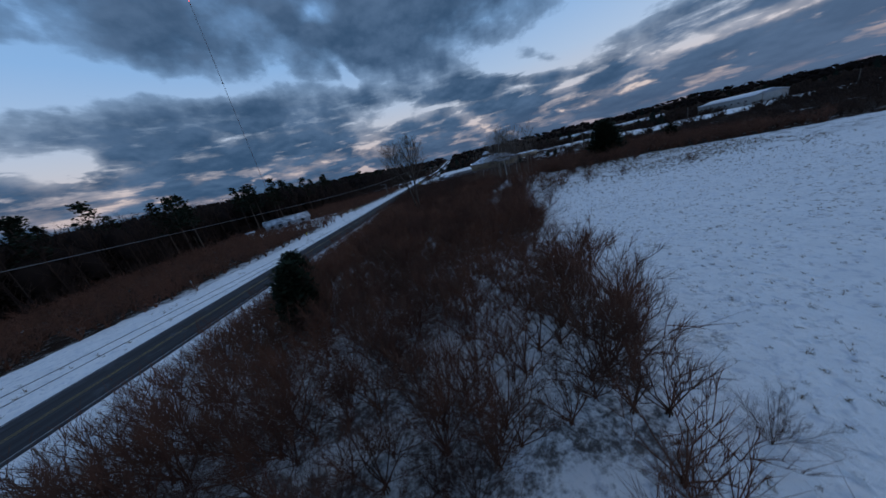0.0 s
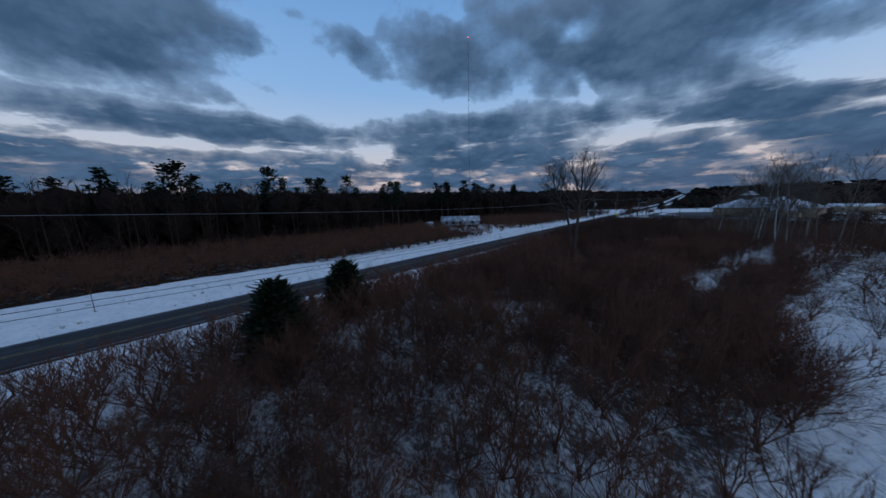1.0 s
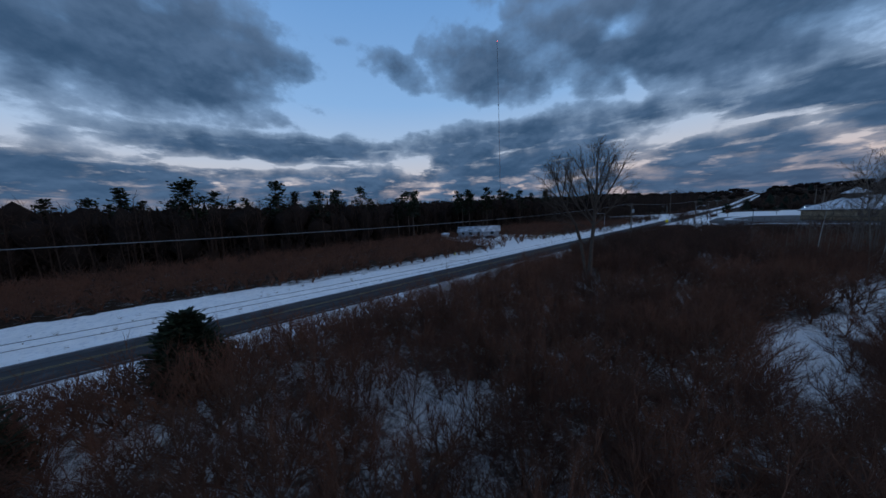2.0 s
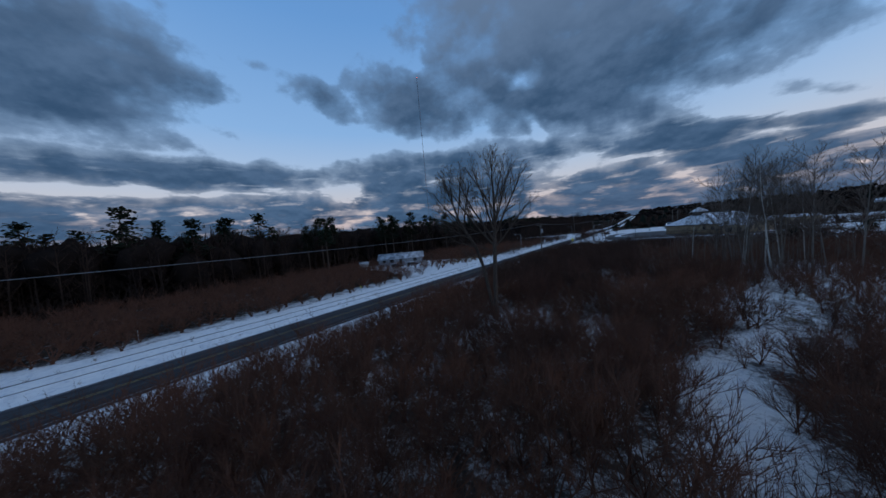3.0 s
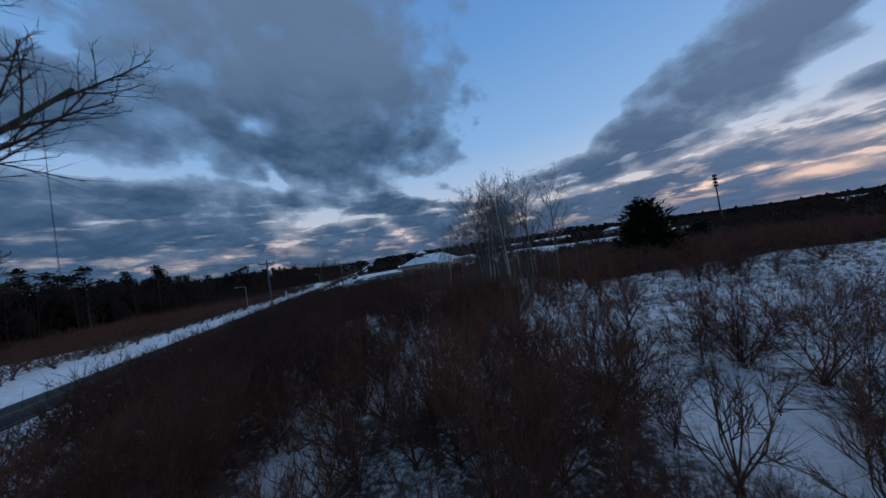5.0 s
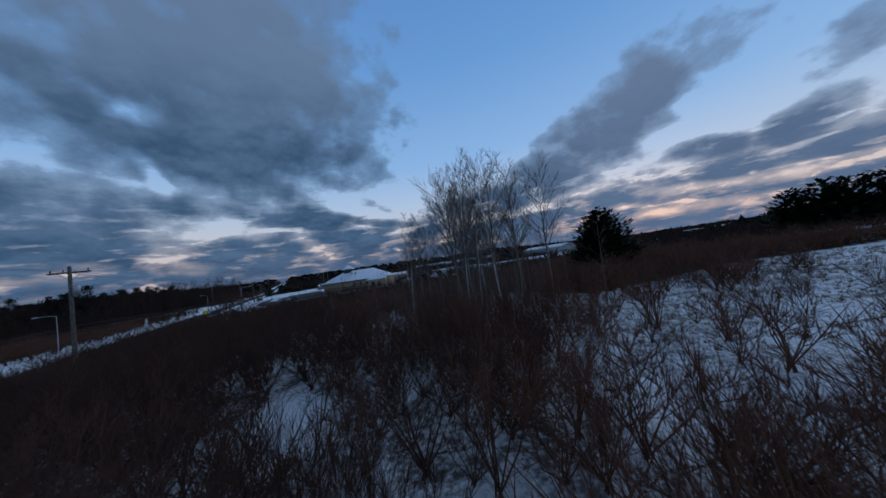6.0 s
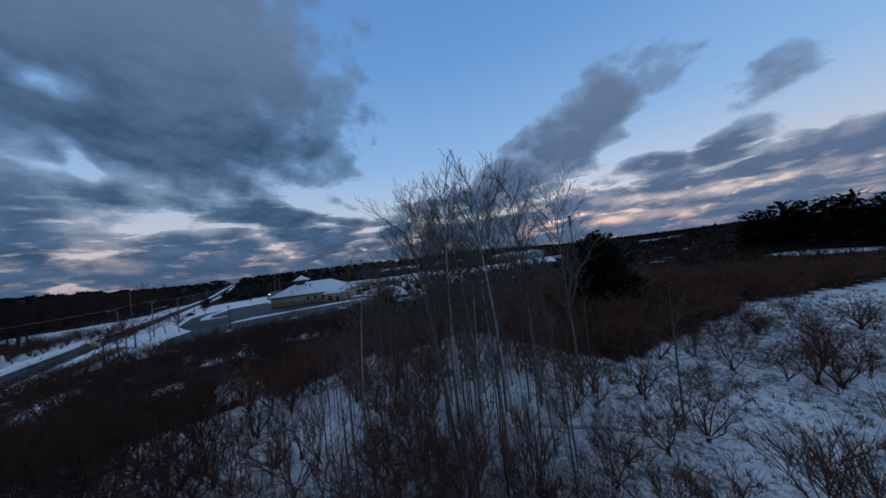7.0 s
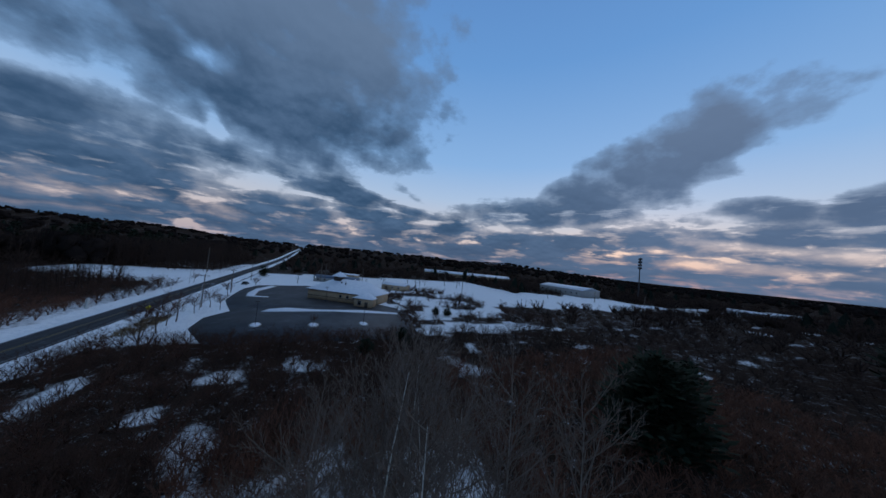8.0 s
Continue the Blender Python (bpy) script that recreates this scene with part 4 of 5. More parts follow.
def build_evergreens():
    cedar_a, cedar_b = spruce_shape(3, 5.6, 2.1, 34, 46, ragged=0.12, full=0.55, layers=4), spruce_shape(4, 5.0, 2.0, 32, 44, ragged=0.12, full=0.5, layers=4)
    evergreen("spruce", [geo_mesh("trunk", cedar_a[0], TREE_BARK), geo_mesh("crown", cedar_a[1], NEEDLES)], (18.6, 26.3, 0.7), 1.0, "small dark evergreen among bare brush by the road")
    evergreen("spruce", [geo_mesh("trunk", cedar_b[0], TREE_BARK), geo_mesh("crown", cedar_b[1], NEEDLES)], (14.4, 33.0, 0.6), 1.03, "small dark evergreen close to the snowy road verge")
    big = [spruce_shape(8 + k, 11.0, 5.2, 28 if k < 2 else 18, 34 if k < 2 else 18, 0.04, 0.3, 1.15 if k < 2 else 1.9, 0.40, 8 if k < 2 else 5) for k in range(4)]
    big = [[geo_mesh("trunk", w, TREE_BARK), geo_mesh("crown", l, NEEDLES)] for w, l in big]
    rng = random.Random(2)
    for k, (x, y, s) in enumerate(((82.6, 107.9, 1.06), (87, 111.5, 0.85), (172, 97.5, 1.2), (178, 92, 1.35), (174, 86.5, 1.3), (180, 80, 1.35), (172, 74, 1.2), (110, 116, 0.55), (54.7, 145, 0.34), (63.9, 150.9, 0.38), (87.8, 183.7, 0.3), (92, 182.2, 0.31), (15.8, 299.4, 0.6))):
        evergreen("evergreen_tree", big[k % 2 if k < 2 else 2 + k % 2], (x, y, height(x, y)), s, "broad dark evergreen standing in brown brush" if s > 0.5 else "small dark evergreen bush", "dark evergreens")
    pines = [pine_shape(30 + k, 17 + k, 3.4 + 0.5 * k, 0.45) for k in range(3)]
    pines = [[geo_mesh("trunk", w, TREE_BARK), geo_mesh("crown", l, NEEDLES)] for w, l in pines]
    evergreen("pine_tree", pines[2], (-80, 29, 2.0), 1.22, "tall white pine rising over bare woods", "pines of the woods")
    for k in range(120):
        y = -150 + k * 5.2 + rng.uniform(-5, 5)
        x = -70 - rng.uniform(0, 38) - (30 if 262 < y < 330 else 0)
        evergreen("pine_tree", pines[rng.randrange(3)], (x, y, height(x, y)), rng.uniform(1.1, 1.4), "dark pine rising out of bare woods", "pines of the woods")


build_evergreens()


def forked_tree(at, label, trunk, radii, limbs, seed):
    """A bare tree: its trunk's course, and limbs (place along it, lean, bearing, length, radius)."""
    rng = random.Random(seed)
    wood, fine = Geo(), Geo()
    pts = [Vector(p) for p in trunk]
    wood.tube(pts, radii, 9)
    plan = [(11, 36, 0.44, 0.16), (8, 36, 0.46, 0.15), (5, 36, 0.6, 0.2)]
    for u, lean, bearing, length, r in limbs:
        i = min(int(u * (len(pts) - 1)), len(pts) - 2)
        p = pts[i].lerp(pts[i + 1], u * (len(pts) - 1) - i)
        d = Vector((math.sin(radians(bearing)) * math.sin(radians(lean)), math.cos(radians(bearing)) * math.sin(radians(lean)), math.cos(radians(lean))))
        limb(wood, fine, p, d, length * 0.76, r, 0, plan, rng, 0.05, 0.10, 99, 0.005)
    ob = thing("bare_tree", label, "tree", pose(*at) @ Matrix.Diagonal((1.45, 1.45, 1.45, 1)))
    part("trunk", wood, TREE_BARK, ob, "grey-brown forked trunk and limbs", smooth=True)
    part("crown", fine, TREE_BARK, ob, "fine dark twigs")


def build_big_tree():
    forked_tree((22.45, 70.8, 0.8), "tall leafless grey-barked tree with an upswept twiggy crown",
                [(-0.02, 0, -0.4), (0.05, 0.03, 1.8), (0.12, 0.1, 3.6), (0.2, 0.17, 5.4), (0.3, 0.26, 7.4), (0.34, 0.3, 9.1), (0.32, 0.26, 10.6)], [0.20, 0.165, 0.15, 0.14, 0.105, 0.07, 0.04],
                [(0.50, 40, 232, 6.3, 0.085), (0.53, 27, 244, 7.2, 0.080), (0.58, 18, 205, 6.3, 0.070), (0.49, 46, 57, 5.0, 0.070), (0.56, 30, 66, 6.1, 0.078), (0.62, 20, 40, 5.8, 0.070), (0.60, 32, 140, 4.9, 0.060), (0.62, 32, 320, 4.9, 0.060),
                 (0.72, 24, 236, 4.5, 0.052), (0.76, 22, 62, 4.1, 0.052), (0.86, 18, 150, 3.2, 0.042), (0.90, 16, 250, 2.9, 0.040), (0.98, 8, 60, 2.3, 0.034), (0.47, 76, 235, 2.3, 0.032), (0.44, 74, 62, 2.2, 0.032), (0.36, 80, 100, 1.4, 0.022)], 14)
    forked_tree((22.05, 71.3, 0.8), "leaning leafless tree with a crooked grey trunk",
                [(0.02, 0, -0.4), (-0.22, -0.17, 2.0), (-0.5, -0.38, 4.0), (-0.85, -0.64, 5.5), (-1.3, -1.0, 6.5), (-1.7, -1.3, 7.5), (-2.0, -1.5, 8.7), (-2.0, -1.55, 9.9)], [0.155, 0.14, 0.125, 0.115, 0.10, 0.08, 0.06, 0.035],
                [(0.42, 80, 235, 2.8, 0.040), (0.50, 62, 238, 3.6, 0.052), (0.58, 50, 245, 3.8, 0.058), (0.62, 14, 60, 4.6, 0.070), (0.70, 42, 236, 3.7, 0.056), (0.74, 10, 75, 3.8, 0.056), (0.80, 30, 200, 3.1, 0.048), (0.84, 30, 290, 3.1, 0.046), (0.92, 24, 245, 2.5, 0.038), (0.98, 10, 60, 1.9, 0.034), (0.36, 82, 210, 1.8, 0.028)], 23)


build_big_tree()


def build_aspens():
    kinds = []
    for k in range(5):
        rng = random.Random(300 + k)
        wood, fine = Geo(), Geo()
        limb(wood, fine, Vector((0, 0, -0.2)), turned(UP, rng.uniform(1, 7), rng.uniform(0, 6.28)), 15.0, 0.115, 0, [(24, 48, 0.27, 0.36), (9, 38, 0.44, 0.2), (6, 38, 0.5, 0.25)], rng, 0.12, 0.07, 1, 0.013)
        kinds.append((geo_mesh("trunk", wood, ASPEN_BARK if k in (0, 2) else ASPEN_GREY, True), geo_mesh("twigs", fine, ASPEN_TWIG)))
    rng = random.Random(9)
    spots = [(46.3, 101.4), (51.6, 98.9), (48.4, 98.4), (45.2, 100.2), (46.6, 102.8), (45.4, 98.0), (49.6, 100.3), (49.0, 104.4), (53.1, 99.8), (47.4, 105.2), (50.4, 103.2), (44.1, 105.8), (52.6, 103.6), (54.6, 97.6), (51.0, 106.0), (41.0, 103.8), (44.6, 108.8)]
    for k, (x, y) in enumerate(spots):
        tall = rng.uniform(0.76, 1.04) if k > 3 else rng.uniform(1.0, 1.1)
        tall *= 0.82 if x < 45.5 else 1.0
        w, f = kinds[k % 5]
        ob = thing("aspen", "slender leafless aspen with pale bark in a snowy grove", "tree", pose(x, y, height(x, y), 0, 0, rng.uniform(0, 360)) @ Matrix.Diagonal((tall, tall, tall, 1)), "aspens of the grove")
        part("trunk", w, ASPEN_BARK, ob, "pale grey-white bark with dark marks")
        part("crown", f, ASPEN_TWIG, ob, "fine grey twigs")
    # the young stems under them
    thin = [tri_mesh("sapling", *coarse_tree(400 + k, tall=6.5, limbs=11, twigs=5, r=0.016), ASPEN_TWIG) for k in range(5)]
    for k in range(120):
        x, y, s = rng.gauss(46.5, 5.0), rng.gauss(101.5, 6.0), rng.uniform(0.5, 1.25)
        ob = part("sapling", thin[k % 5], ASPEN_TWIG, None, at=pose(x, y, height(x, y), 0, 0, rng.uniform(0, 360)) @ Matrix.Diagonal((s, s, s, 1)))
        tagged(ob, "thin leafless sapling crowding under the aspens", "sapling", "saplings under the aspens")
    g = Geo()
    g.tube([Vector((0, 0, 0.9)), Vector((2.4, -2.6, 0.75)), Vector((4.6, -5.2, 0.45)), Vector((6.2, -7.0, 0.3))], [0.10, 0.085, 0.06, 0.03], 7, True)
    for u, dx, dy, dz in ((0.45, 0.9, 0.2, 0.5), (0.6, -0.2, -1.0, 0.6), (0.75, 0.9, -0.4, 0.3)):
        p = Vector((6.2 * u, -7.0 * u, 0.9 - 0.5 * u))
        g.tube([p, p + Vector((dx, dy, dz))], [0.03, 0.012], 4, True)
    part("fallen_log", g, ASPEN_BARK, None, at=pose(48.5, 97.0, height(48.5, 97)), smooth=True)
    tagged(bpy.data.objects["fallen_log"], "fallen pale trunk lying in snow below the aspens", "log")


build_aspens()


def build_grass():
    rng = random.Random(77)
    tufts = []
    for k in range(4):
        g = Geo()
        for _ in range(10):
            d = turned(UP, rng.uniform(5, 50), rng.uniform(0, 6.28))
            p = Vector((rng.uniform(-0.12, 0.12), rng.uniform(-0.12, 0.12), -0.03))
            g.twig(p, p + d * rng.uniform(0.2, 0.55), 0.016)
        tufts.append(g.arrays())
    rows = []
    for _ in range(7000):
        x, y = rng.uniform(38, 100), rng.uniform(50, 99)
        if in_field(x, y) and noise.noise(Vector((x * 0.16, y * 0.16, 8.0))) > -0.3 and rng.random() < step(52, 74, y + 5 * noise.noise(Vector((x * 0.09, y * 0.09, 2.0)))):
            s = rng.uniform(0.4, 1.3)
            rows.append((rng.randrange(4), x, y, height(x, y) + rough(x, y), rng.uniform(0, 6.28), s, s))
    for _ in range(5200):
        x, y = rng.uniform(38, 90), rng.uniform(6, 62)
        if in_field(x, y):
            s = rng.uniform(0.3, 0.85)
            rows.append((rng.randrange(4), x, y, height(x, y) + rough(x, y), rng.uniform(0, 6.28), s, s * 0.45))
    for _ in range(700):
        x, y = rng.choice((rng.uniform(-14, -5.5), rng.uniform(4.8, 8.5))), rng.uniform(0, 170)
        if noise.noise(Vector((x * 0.2, y * 0.2, 3.0))) > 0.1:
            s = rng.uniform(0.6, 1.3)
            rows.append((rng.randrange(4), x, y, height(x, y) + rough(x, y), rng.uniform(0, 6.28), s, s))
    for _ in range(260):
        x, y = rng.uniform(7.5, 12.5), rng.uniform(166, 184)
        rows.append((rng.randrange(4), x, y, height(x, y), rng.uniform(0, 6.28), 2.2, rng.uniform(1.8, 3.0)))
    for _ in range(200):
        x, y = rng.uniform(-26, -14), rng.uniform(122, 140)
        rows.append((rng.randrange(4), x, y, height(x, y), rng.uniform(0, 6.28), 2.0, rng.uniform(1.6, 2.8)))
    ob = new("dry_grass", tri_mesh("dry_grass", *spread(tufts, rows), DRY_GRASS))
    tagged(ob, "dry straw-coloured grass tufts poking through snow", "grass", kind="stuff")


build_grass()

# ---- poles, wires, lamps and signs along the road ----
def utility_pole(x, y, tall, label, lamp=False, transformer=False):
    z = height(x, y)
    ob = thing("utility_pole", label, "utility pole", pose(x, y, z), "poles along the road")
    g = Geo()
    g.tube([Vector((0, 0, -0.4)), Vector((0, 0, tall * 0.5)), Vector((0, 0, tall))], [0.17, 0.14, 0.11], 9, True)
    part("pole", g, POLE_WOOD, ob, smooth=True)
    g = Geo()
    g.box((-1.2, -0.06, tall - 0.55), (1.2, 0.06, tall - 0.42))
    arm = part("crossarm", g, POLE_WOOD, ob)
    for dx in (-1.05, -0.35, 1.05):
        g = Geo()
        g.tube([Vector((dx, 0, tall - 0.42)), Vector((dx, 0, tall - 0.3)), Vector((dx, 0, tall - 0.2))], [0.035, 0.05, 0.03], 6, True)
        part("insulator", g, DARK_METAL, arm)
    for s in (-1, 1):
        g = Geo()
        g.tube([Vector((s * 0.75, 0.05, tall - 0.52)), Vector((0, 0.1, tall - 1.15))], [0.02, 0.02], 4)
        part("brace", g, GALVANISED, ob)
    if transformer:
        g = Geo()
        g.tube([Vector((0.32, 0, tall - 2.5)), Vector((0.32, 0, tall - 2.45)), Vector((0.32, 0, tall - 1.7)), Vector((0.32, 0, tall - 1.6))], [0.16, 0.22, 0.22, 0.1], 10, True)
        part("transformer", g, GALVANISED, ob, "grey transformer can", smooth=True)
    if lamp:
        g = Geo()
        g.tube([Vector((0, 0, tall - 1.6)), Vector((0.7, 0, tall - 1.0)), Vector((2.1, 0, tall - 0.9))], [0.03, 0.03, 0.025], 6)
        bracket = part("lamp_arm", g, GALVANISED, ob)
        g = Geo()
        g.tube([Vector((1.95, 0, tall - 0.92)), Vector((2.2, 0, tall - 0.93)), Vector((2.65, 0, tall - 0.95))], [0.05, 0.13, 0.07], 7, True)
        part("lamp_head", g, GALVANISED, bracket)
    return ob


POLES = [(14.5, -10.0, 11.6), (14.5, 113.5, 10.4), (14.7, 195.0, 10.0), (15.1, 226.0, 9.5), (13.5, 275.0, 9.5), (13.5, 335.0, 10.0), (13.5, 395.0, 10.0), (13.5, 460.0, 10.0)]
for k, (px, py, tall) in enumerate(POLES):
    utility_pole(px, py, tall, "weathered wooden utility pole with crossarm in snow" if k != 1 else "wooden utility pole with a grey transformer in brush", False, k == 1)


def wires():
    """The spans between the poles; each cable is a thing."""
    for dx, dz, mat, r, sag, label in ((-1.05, -0.2, CABLE_GREY, 0.013, 1.05, "thin bare power wire strung between wooden poles"), (-0.35, -0.2, CABLE_GREY, 0.013, 1.05, "thin bare power wire strung between wooden poles"),
                                       (0.25, -5.0, CABLE, 0.015, 0.7, "black telephone cable strung low between poles"), (-0.2, -5.45, CABLE, 0.015, 0.7, "black telephone cable strung low between poles")):
        g = Geo()
        pts = []
        for (x0, y0, t0), (x1, y1, t1) in zip(POLES, POLES[1:]):
            n = 14
            for i in range(n):
                u = i / n
                za, zb = height(x0, y0) + t0 + dz, height(x1, y1) + t1 + dz
                pts.append(Vector((x0 + (x1 - x0) * u + dx, y0 + (y1 - y0) * u, za + (zb - za) * u - 4 * u * (1 - u) * sag * ((y1 - y0) / 100) ** 2)))
        g.tube(pts, [r] * len(pts), 4)
        ob = part("wire", g, mat)
        tagged(ob, label, "wire", "wires along the road")


wires()


def street_lamp(x, y, tall, way):
    z = height(x, y)
    ob = thing("street_lamp", "tall galvanised street lamp with a single arm", "street lamp", pose(x, y, z, 0, 0, way), "street lamps")
    g = Geo()
    g.tube([Vector((0, 0, -0.2)), Vector((0, 0, 0.25)), Vector((0, 0, tall))], [0.14, 0.09, 0.055], 9)
    part("post", g, GALVANISED, ob, smooth=True)
    g = Geo()
    g.tube([Vector((0, 0, tall - 0.1)), Vector((0.5, 0, tall + 0.12)), Vector((2.1, 0, tall + 0.2))], [0.045, 0.04, 0.035], 7)
    arm = part("arm", g, GALVANISED, ob, smooth=True)
    g = Geo()
    g.tube([Vector((2.0, 0, tall + 0.2)), Vector((2.2, 0, tall + 0.18)), Vector((2.7, 0, tall + 0.17)), Vector((2.8, 0, tall + 0.17))], [0.05, 0.14, 0.12, 0.04], 8, True)
    part("lamp_head", g, GALVANISED, arm)


street_lamp(-7.0, 156.0, 7.6, 180)
street_lamp(15.6, 190.5, 7.5, 0)
street_lamp(-7.0, 255.0, 8.0, 180)


def road_sign():
    ob = thing("warning_sign", "diamond-shaped yellow warning sign on a steel post", "road sign", pose(7.4, 184.2, height(7.4, 184.2)))
    g = Geo()
    g.box((-0.03, -0.02, -0.3), (0.03, 0.02, 3.0))
    part("post", g, GALVANISED, ob)
    g = Geo()
    base = [(0, 2.0), (0.76, 2.76), (0, 3.52), (-0.76, 2.76)]
    g.v = [Vector((x, -0.05, z)) for x, z in base] + [Vector((x, -0.03, z)) for x, z in base]
    g.f = [(0, 1, 2), (0, 2, 3), (6, 5, 4), (7, 6, 4)] + [t for i in range(4) for t in ((i, (i + 1) % 4 + 4, (i + 1) % 4), (i, i + 4, (i + 1) % 4 + 4))]
    part("panel", g, SIGN_YELLOW, ob, "yellow diamond panel")
    ob = thing("sign_back", "bare grey back of a road sign on a post", "road sign", pose(8.5, 182.6, height(8.5, 182.6)))
    g = Geo()
    g.box((-0.03, -0.02, -0.3), (0.03, 0.02, 3.0))
    part("post", g, GALVANISED, ob)
    g = Geo()
    g.box((-0.38, -0.05, 2.1), (0.38, -0.03, 3.05))
    part("panel", g, SIGN_GREY, ob)


road_sign()


def marker_post(x, y, tall, label, flag=None):
    ob = thing("marker_post", label, "post", pose(x, y, height(x, y) + rough(x, y)), "posts on the verge")
    g = Geo()
    g.tube([Vector((0, 0, -0.2)), Vector((0.02, 0, tall))], [0.035, 0.03], 6, True)
    part("post", g, POLE_WOOD if flag is None else GALVANISED, ob)
    if flag is not None:
        g = Geo()
        g.box((-0.15, -0.02, tall - 0.45), (0.15, 0.01, tall))
        part("plate", g, flag, ob)


marker_post(-10.4, 16.0, 2.2, "thin dark marker post standing in verge snow")
marker_post(-16.0, 48.2, 1.6, "thin marker post with a small plate in verge snow", SIGN_GREY)
marker_post(7.8, 17.0, 1.6, "leaning wooden post at the road edge")
marker_post(-11.4, 78.2, 1.3, "short post with a yellow plate beside brush", SIGN_YELLOW)

ob = thing("wrapped_post", "white cloth-wrapped post standing on the snowy verge", "post", pose(-8.9, 195.1, height(-8.9, 195.1)))
g = Geo()
g.tube([Vector((0, 0, -0.2)), Vector((0, 0, 0.9)), Vector((0.05, 0, 1.9)), Vector((0.1, 0, 2.5)), Vector((-0.05, 0, 2.8))], [0.32, 0.42, 0.34, 0.3, 0.12], 9, True)
part("wrap", g, WHITE_COVER, ob, smooth=True)
g = Geo()
g.tube([Vector((0, 0, 2.7)), Vector((0, 0, 3.2))], [0.05, 0.05], 6, True)
part("post", g, POLE_WOOD, ob)


# ---- masts ----
def radio_mast(x, y, tall):
    z = height(x, y)
    ob = thing("radio_mast", "very tall slender guyed radio mast with a red beacon", "mast", pose(x, y, z))
    for k in range(3):
        a = 2.094 * k
        g = Geo()
        c = Vector((math.cos(a), math.sin(a), 0)) * 0.32
        g.tube([c - UP, c + UP * tall], [0.06, 0.06], 4)
        part("mast_leg", g, DARK_METAL if k else RED_PAINT, ob)
    g = Geo()
    for i in range(int(tall / 1.6)):
        for k in range(3):
            a, b = 2.094 * k, 2.094 * (k + 1)
            g.tube([Vector((math.cos(a) * 0.32, math.sin(a) * 0.32, i * 1.6)), Vector((math.cos(b) * 0.32, math.sin(b) * 0.32, i * 1.6 + 1.6))], [0.03, 0.03], 3)
    part("lattice", g, DARK_METAL, ob)
    g = Geo()
    g.box((-0.7, -0.7, tall * 0.66), (0.7, 0.7, tall * 0.66 + 0.6))
    part("platform", g, DARK_METAL, ob)
    g = Geo()
    g.tube([Vector((0, 0, tall)), Vector((0, 0, tall + 0.4)), Vector((0, 0, tall + 0.9))], [0.3, 0.42, 0.2], 8, True)
    part("beacon", g, BEACON, ob, "glowing red beacon")


radio_mast(-185.4, 312.5, 208.0)


def cell_tower(x, y, tall):
    ob = thing("cell_tower", "grey monopole cell tower with antenna tiers over woods", "tower", pose(x, y, height(x, y)))
    g = Geo()
    g.tube([Vector((0, 0, -1)), Vector((0, 0, tall))], [0.75, 0.45], 8, True)
    part("shaft", g, DARK_METAL, ob)
    for k in range(4):
        g = Geo()
        zz = tall - 1.5 - k * 3.4
        for s in range(6):
            a = 1.047 * s
            c, w = math.cos(a) * 1.5, math.sin(a) * 1.5
            g.box((c - 0.25, w - 0.25, zz - 1.1), (c + 0.25, w + 0.25, zz + 1.1))
        g.tube([Vector((0, 0, zz - 0.2)), Vector((0, 0, zz + 0.2))], [1.5, 1.5], 8)
        part("antenna_tier", g, DARK_METAL, ob)


cell_tower(378.0, 268.0, 47.0)


# ---- buildings ----
def wall_box(name, parent, low, high, mat, label=""):
    g = Geo()
    g.box(low, high)
    return part(name, g, mat, parent, label)


def window(parent, x, y, z, w, h, face=-1, depth=0.05):
    """A framed window on a wall that faces -y (face -1) or +x (face 1)."""
    g = Geo()
    if face < 0:
        for a, b in (((x - w / 2 - 0.08, y - depth, z - 0.08), (x + w / 2 + 0.08, y, z)), ((x - w / 2 - 0.08, y - depth, z + h), (x + w / 2 + 0.08, y, z + h + 0.08)), ((x - w / 2 - 0.08, y - depth, z), (x - w / 2, y, z + h)), ((x + w / 2, y - depth, z), (x + w / 2 + 0.08, y, z + h))):
            g.box(a, b)
    else:
        for a, b in (((x, y - w / 2 - 0.08, z - 0.08), (x + depth, y + w / 2 + 0.08, z)), ((x, y - w / 2 - 0.08, z + h), (x + depth, y + w / 2 + 0.08, z + h + 0.08)), ((x, y - w / 2 - 0.08, z), (x + depth, y - w / 2, z + h)), ((x, y + w / 2, z), (x + depth, y + w / 2 + 0.08, z + h))):
            g.box(a, b)
    frame_part = part("window", g, WHITE_SIDING, parent)
    g = Geo()
    if face < 0:
        g.box((x - w / 2, y - 0.02, z), (x + w / 2, y + 0.02, z + h))
    else:
        g.box((x - 0.02, y - w / 2, z), (x + 0.02, y + w / 2, z + h))
    part("pane", g, GLASS, frame_part)


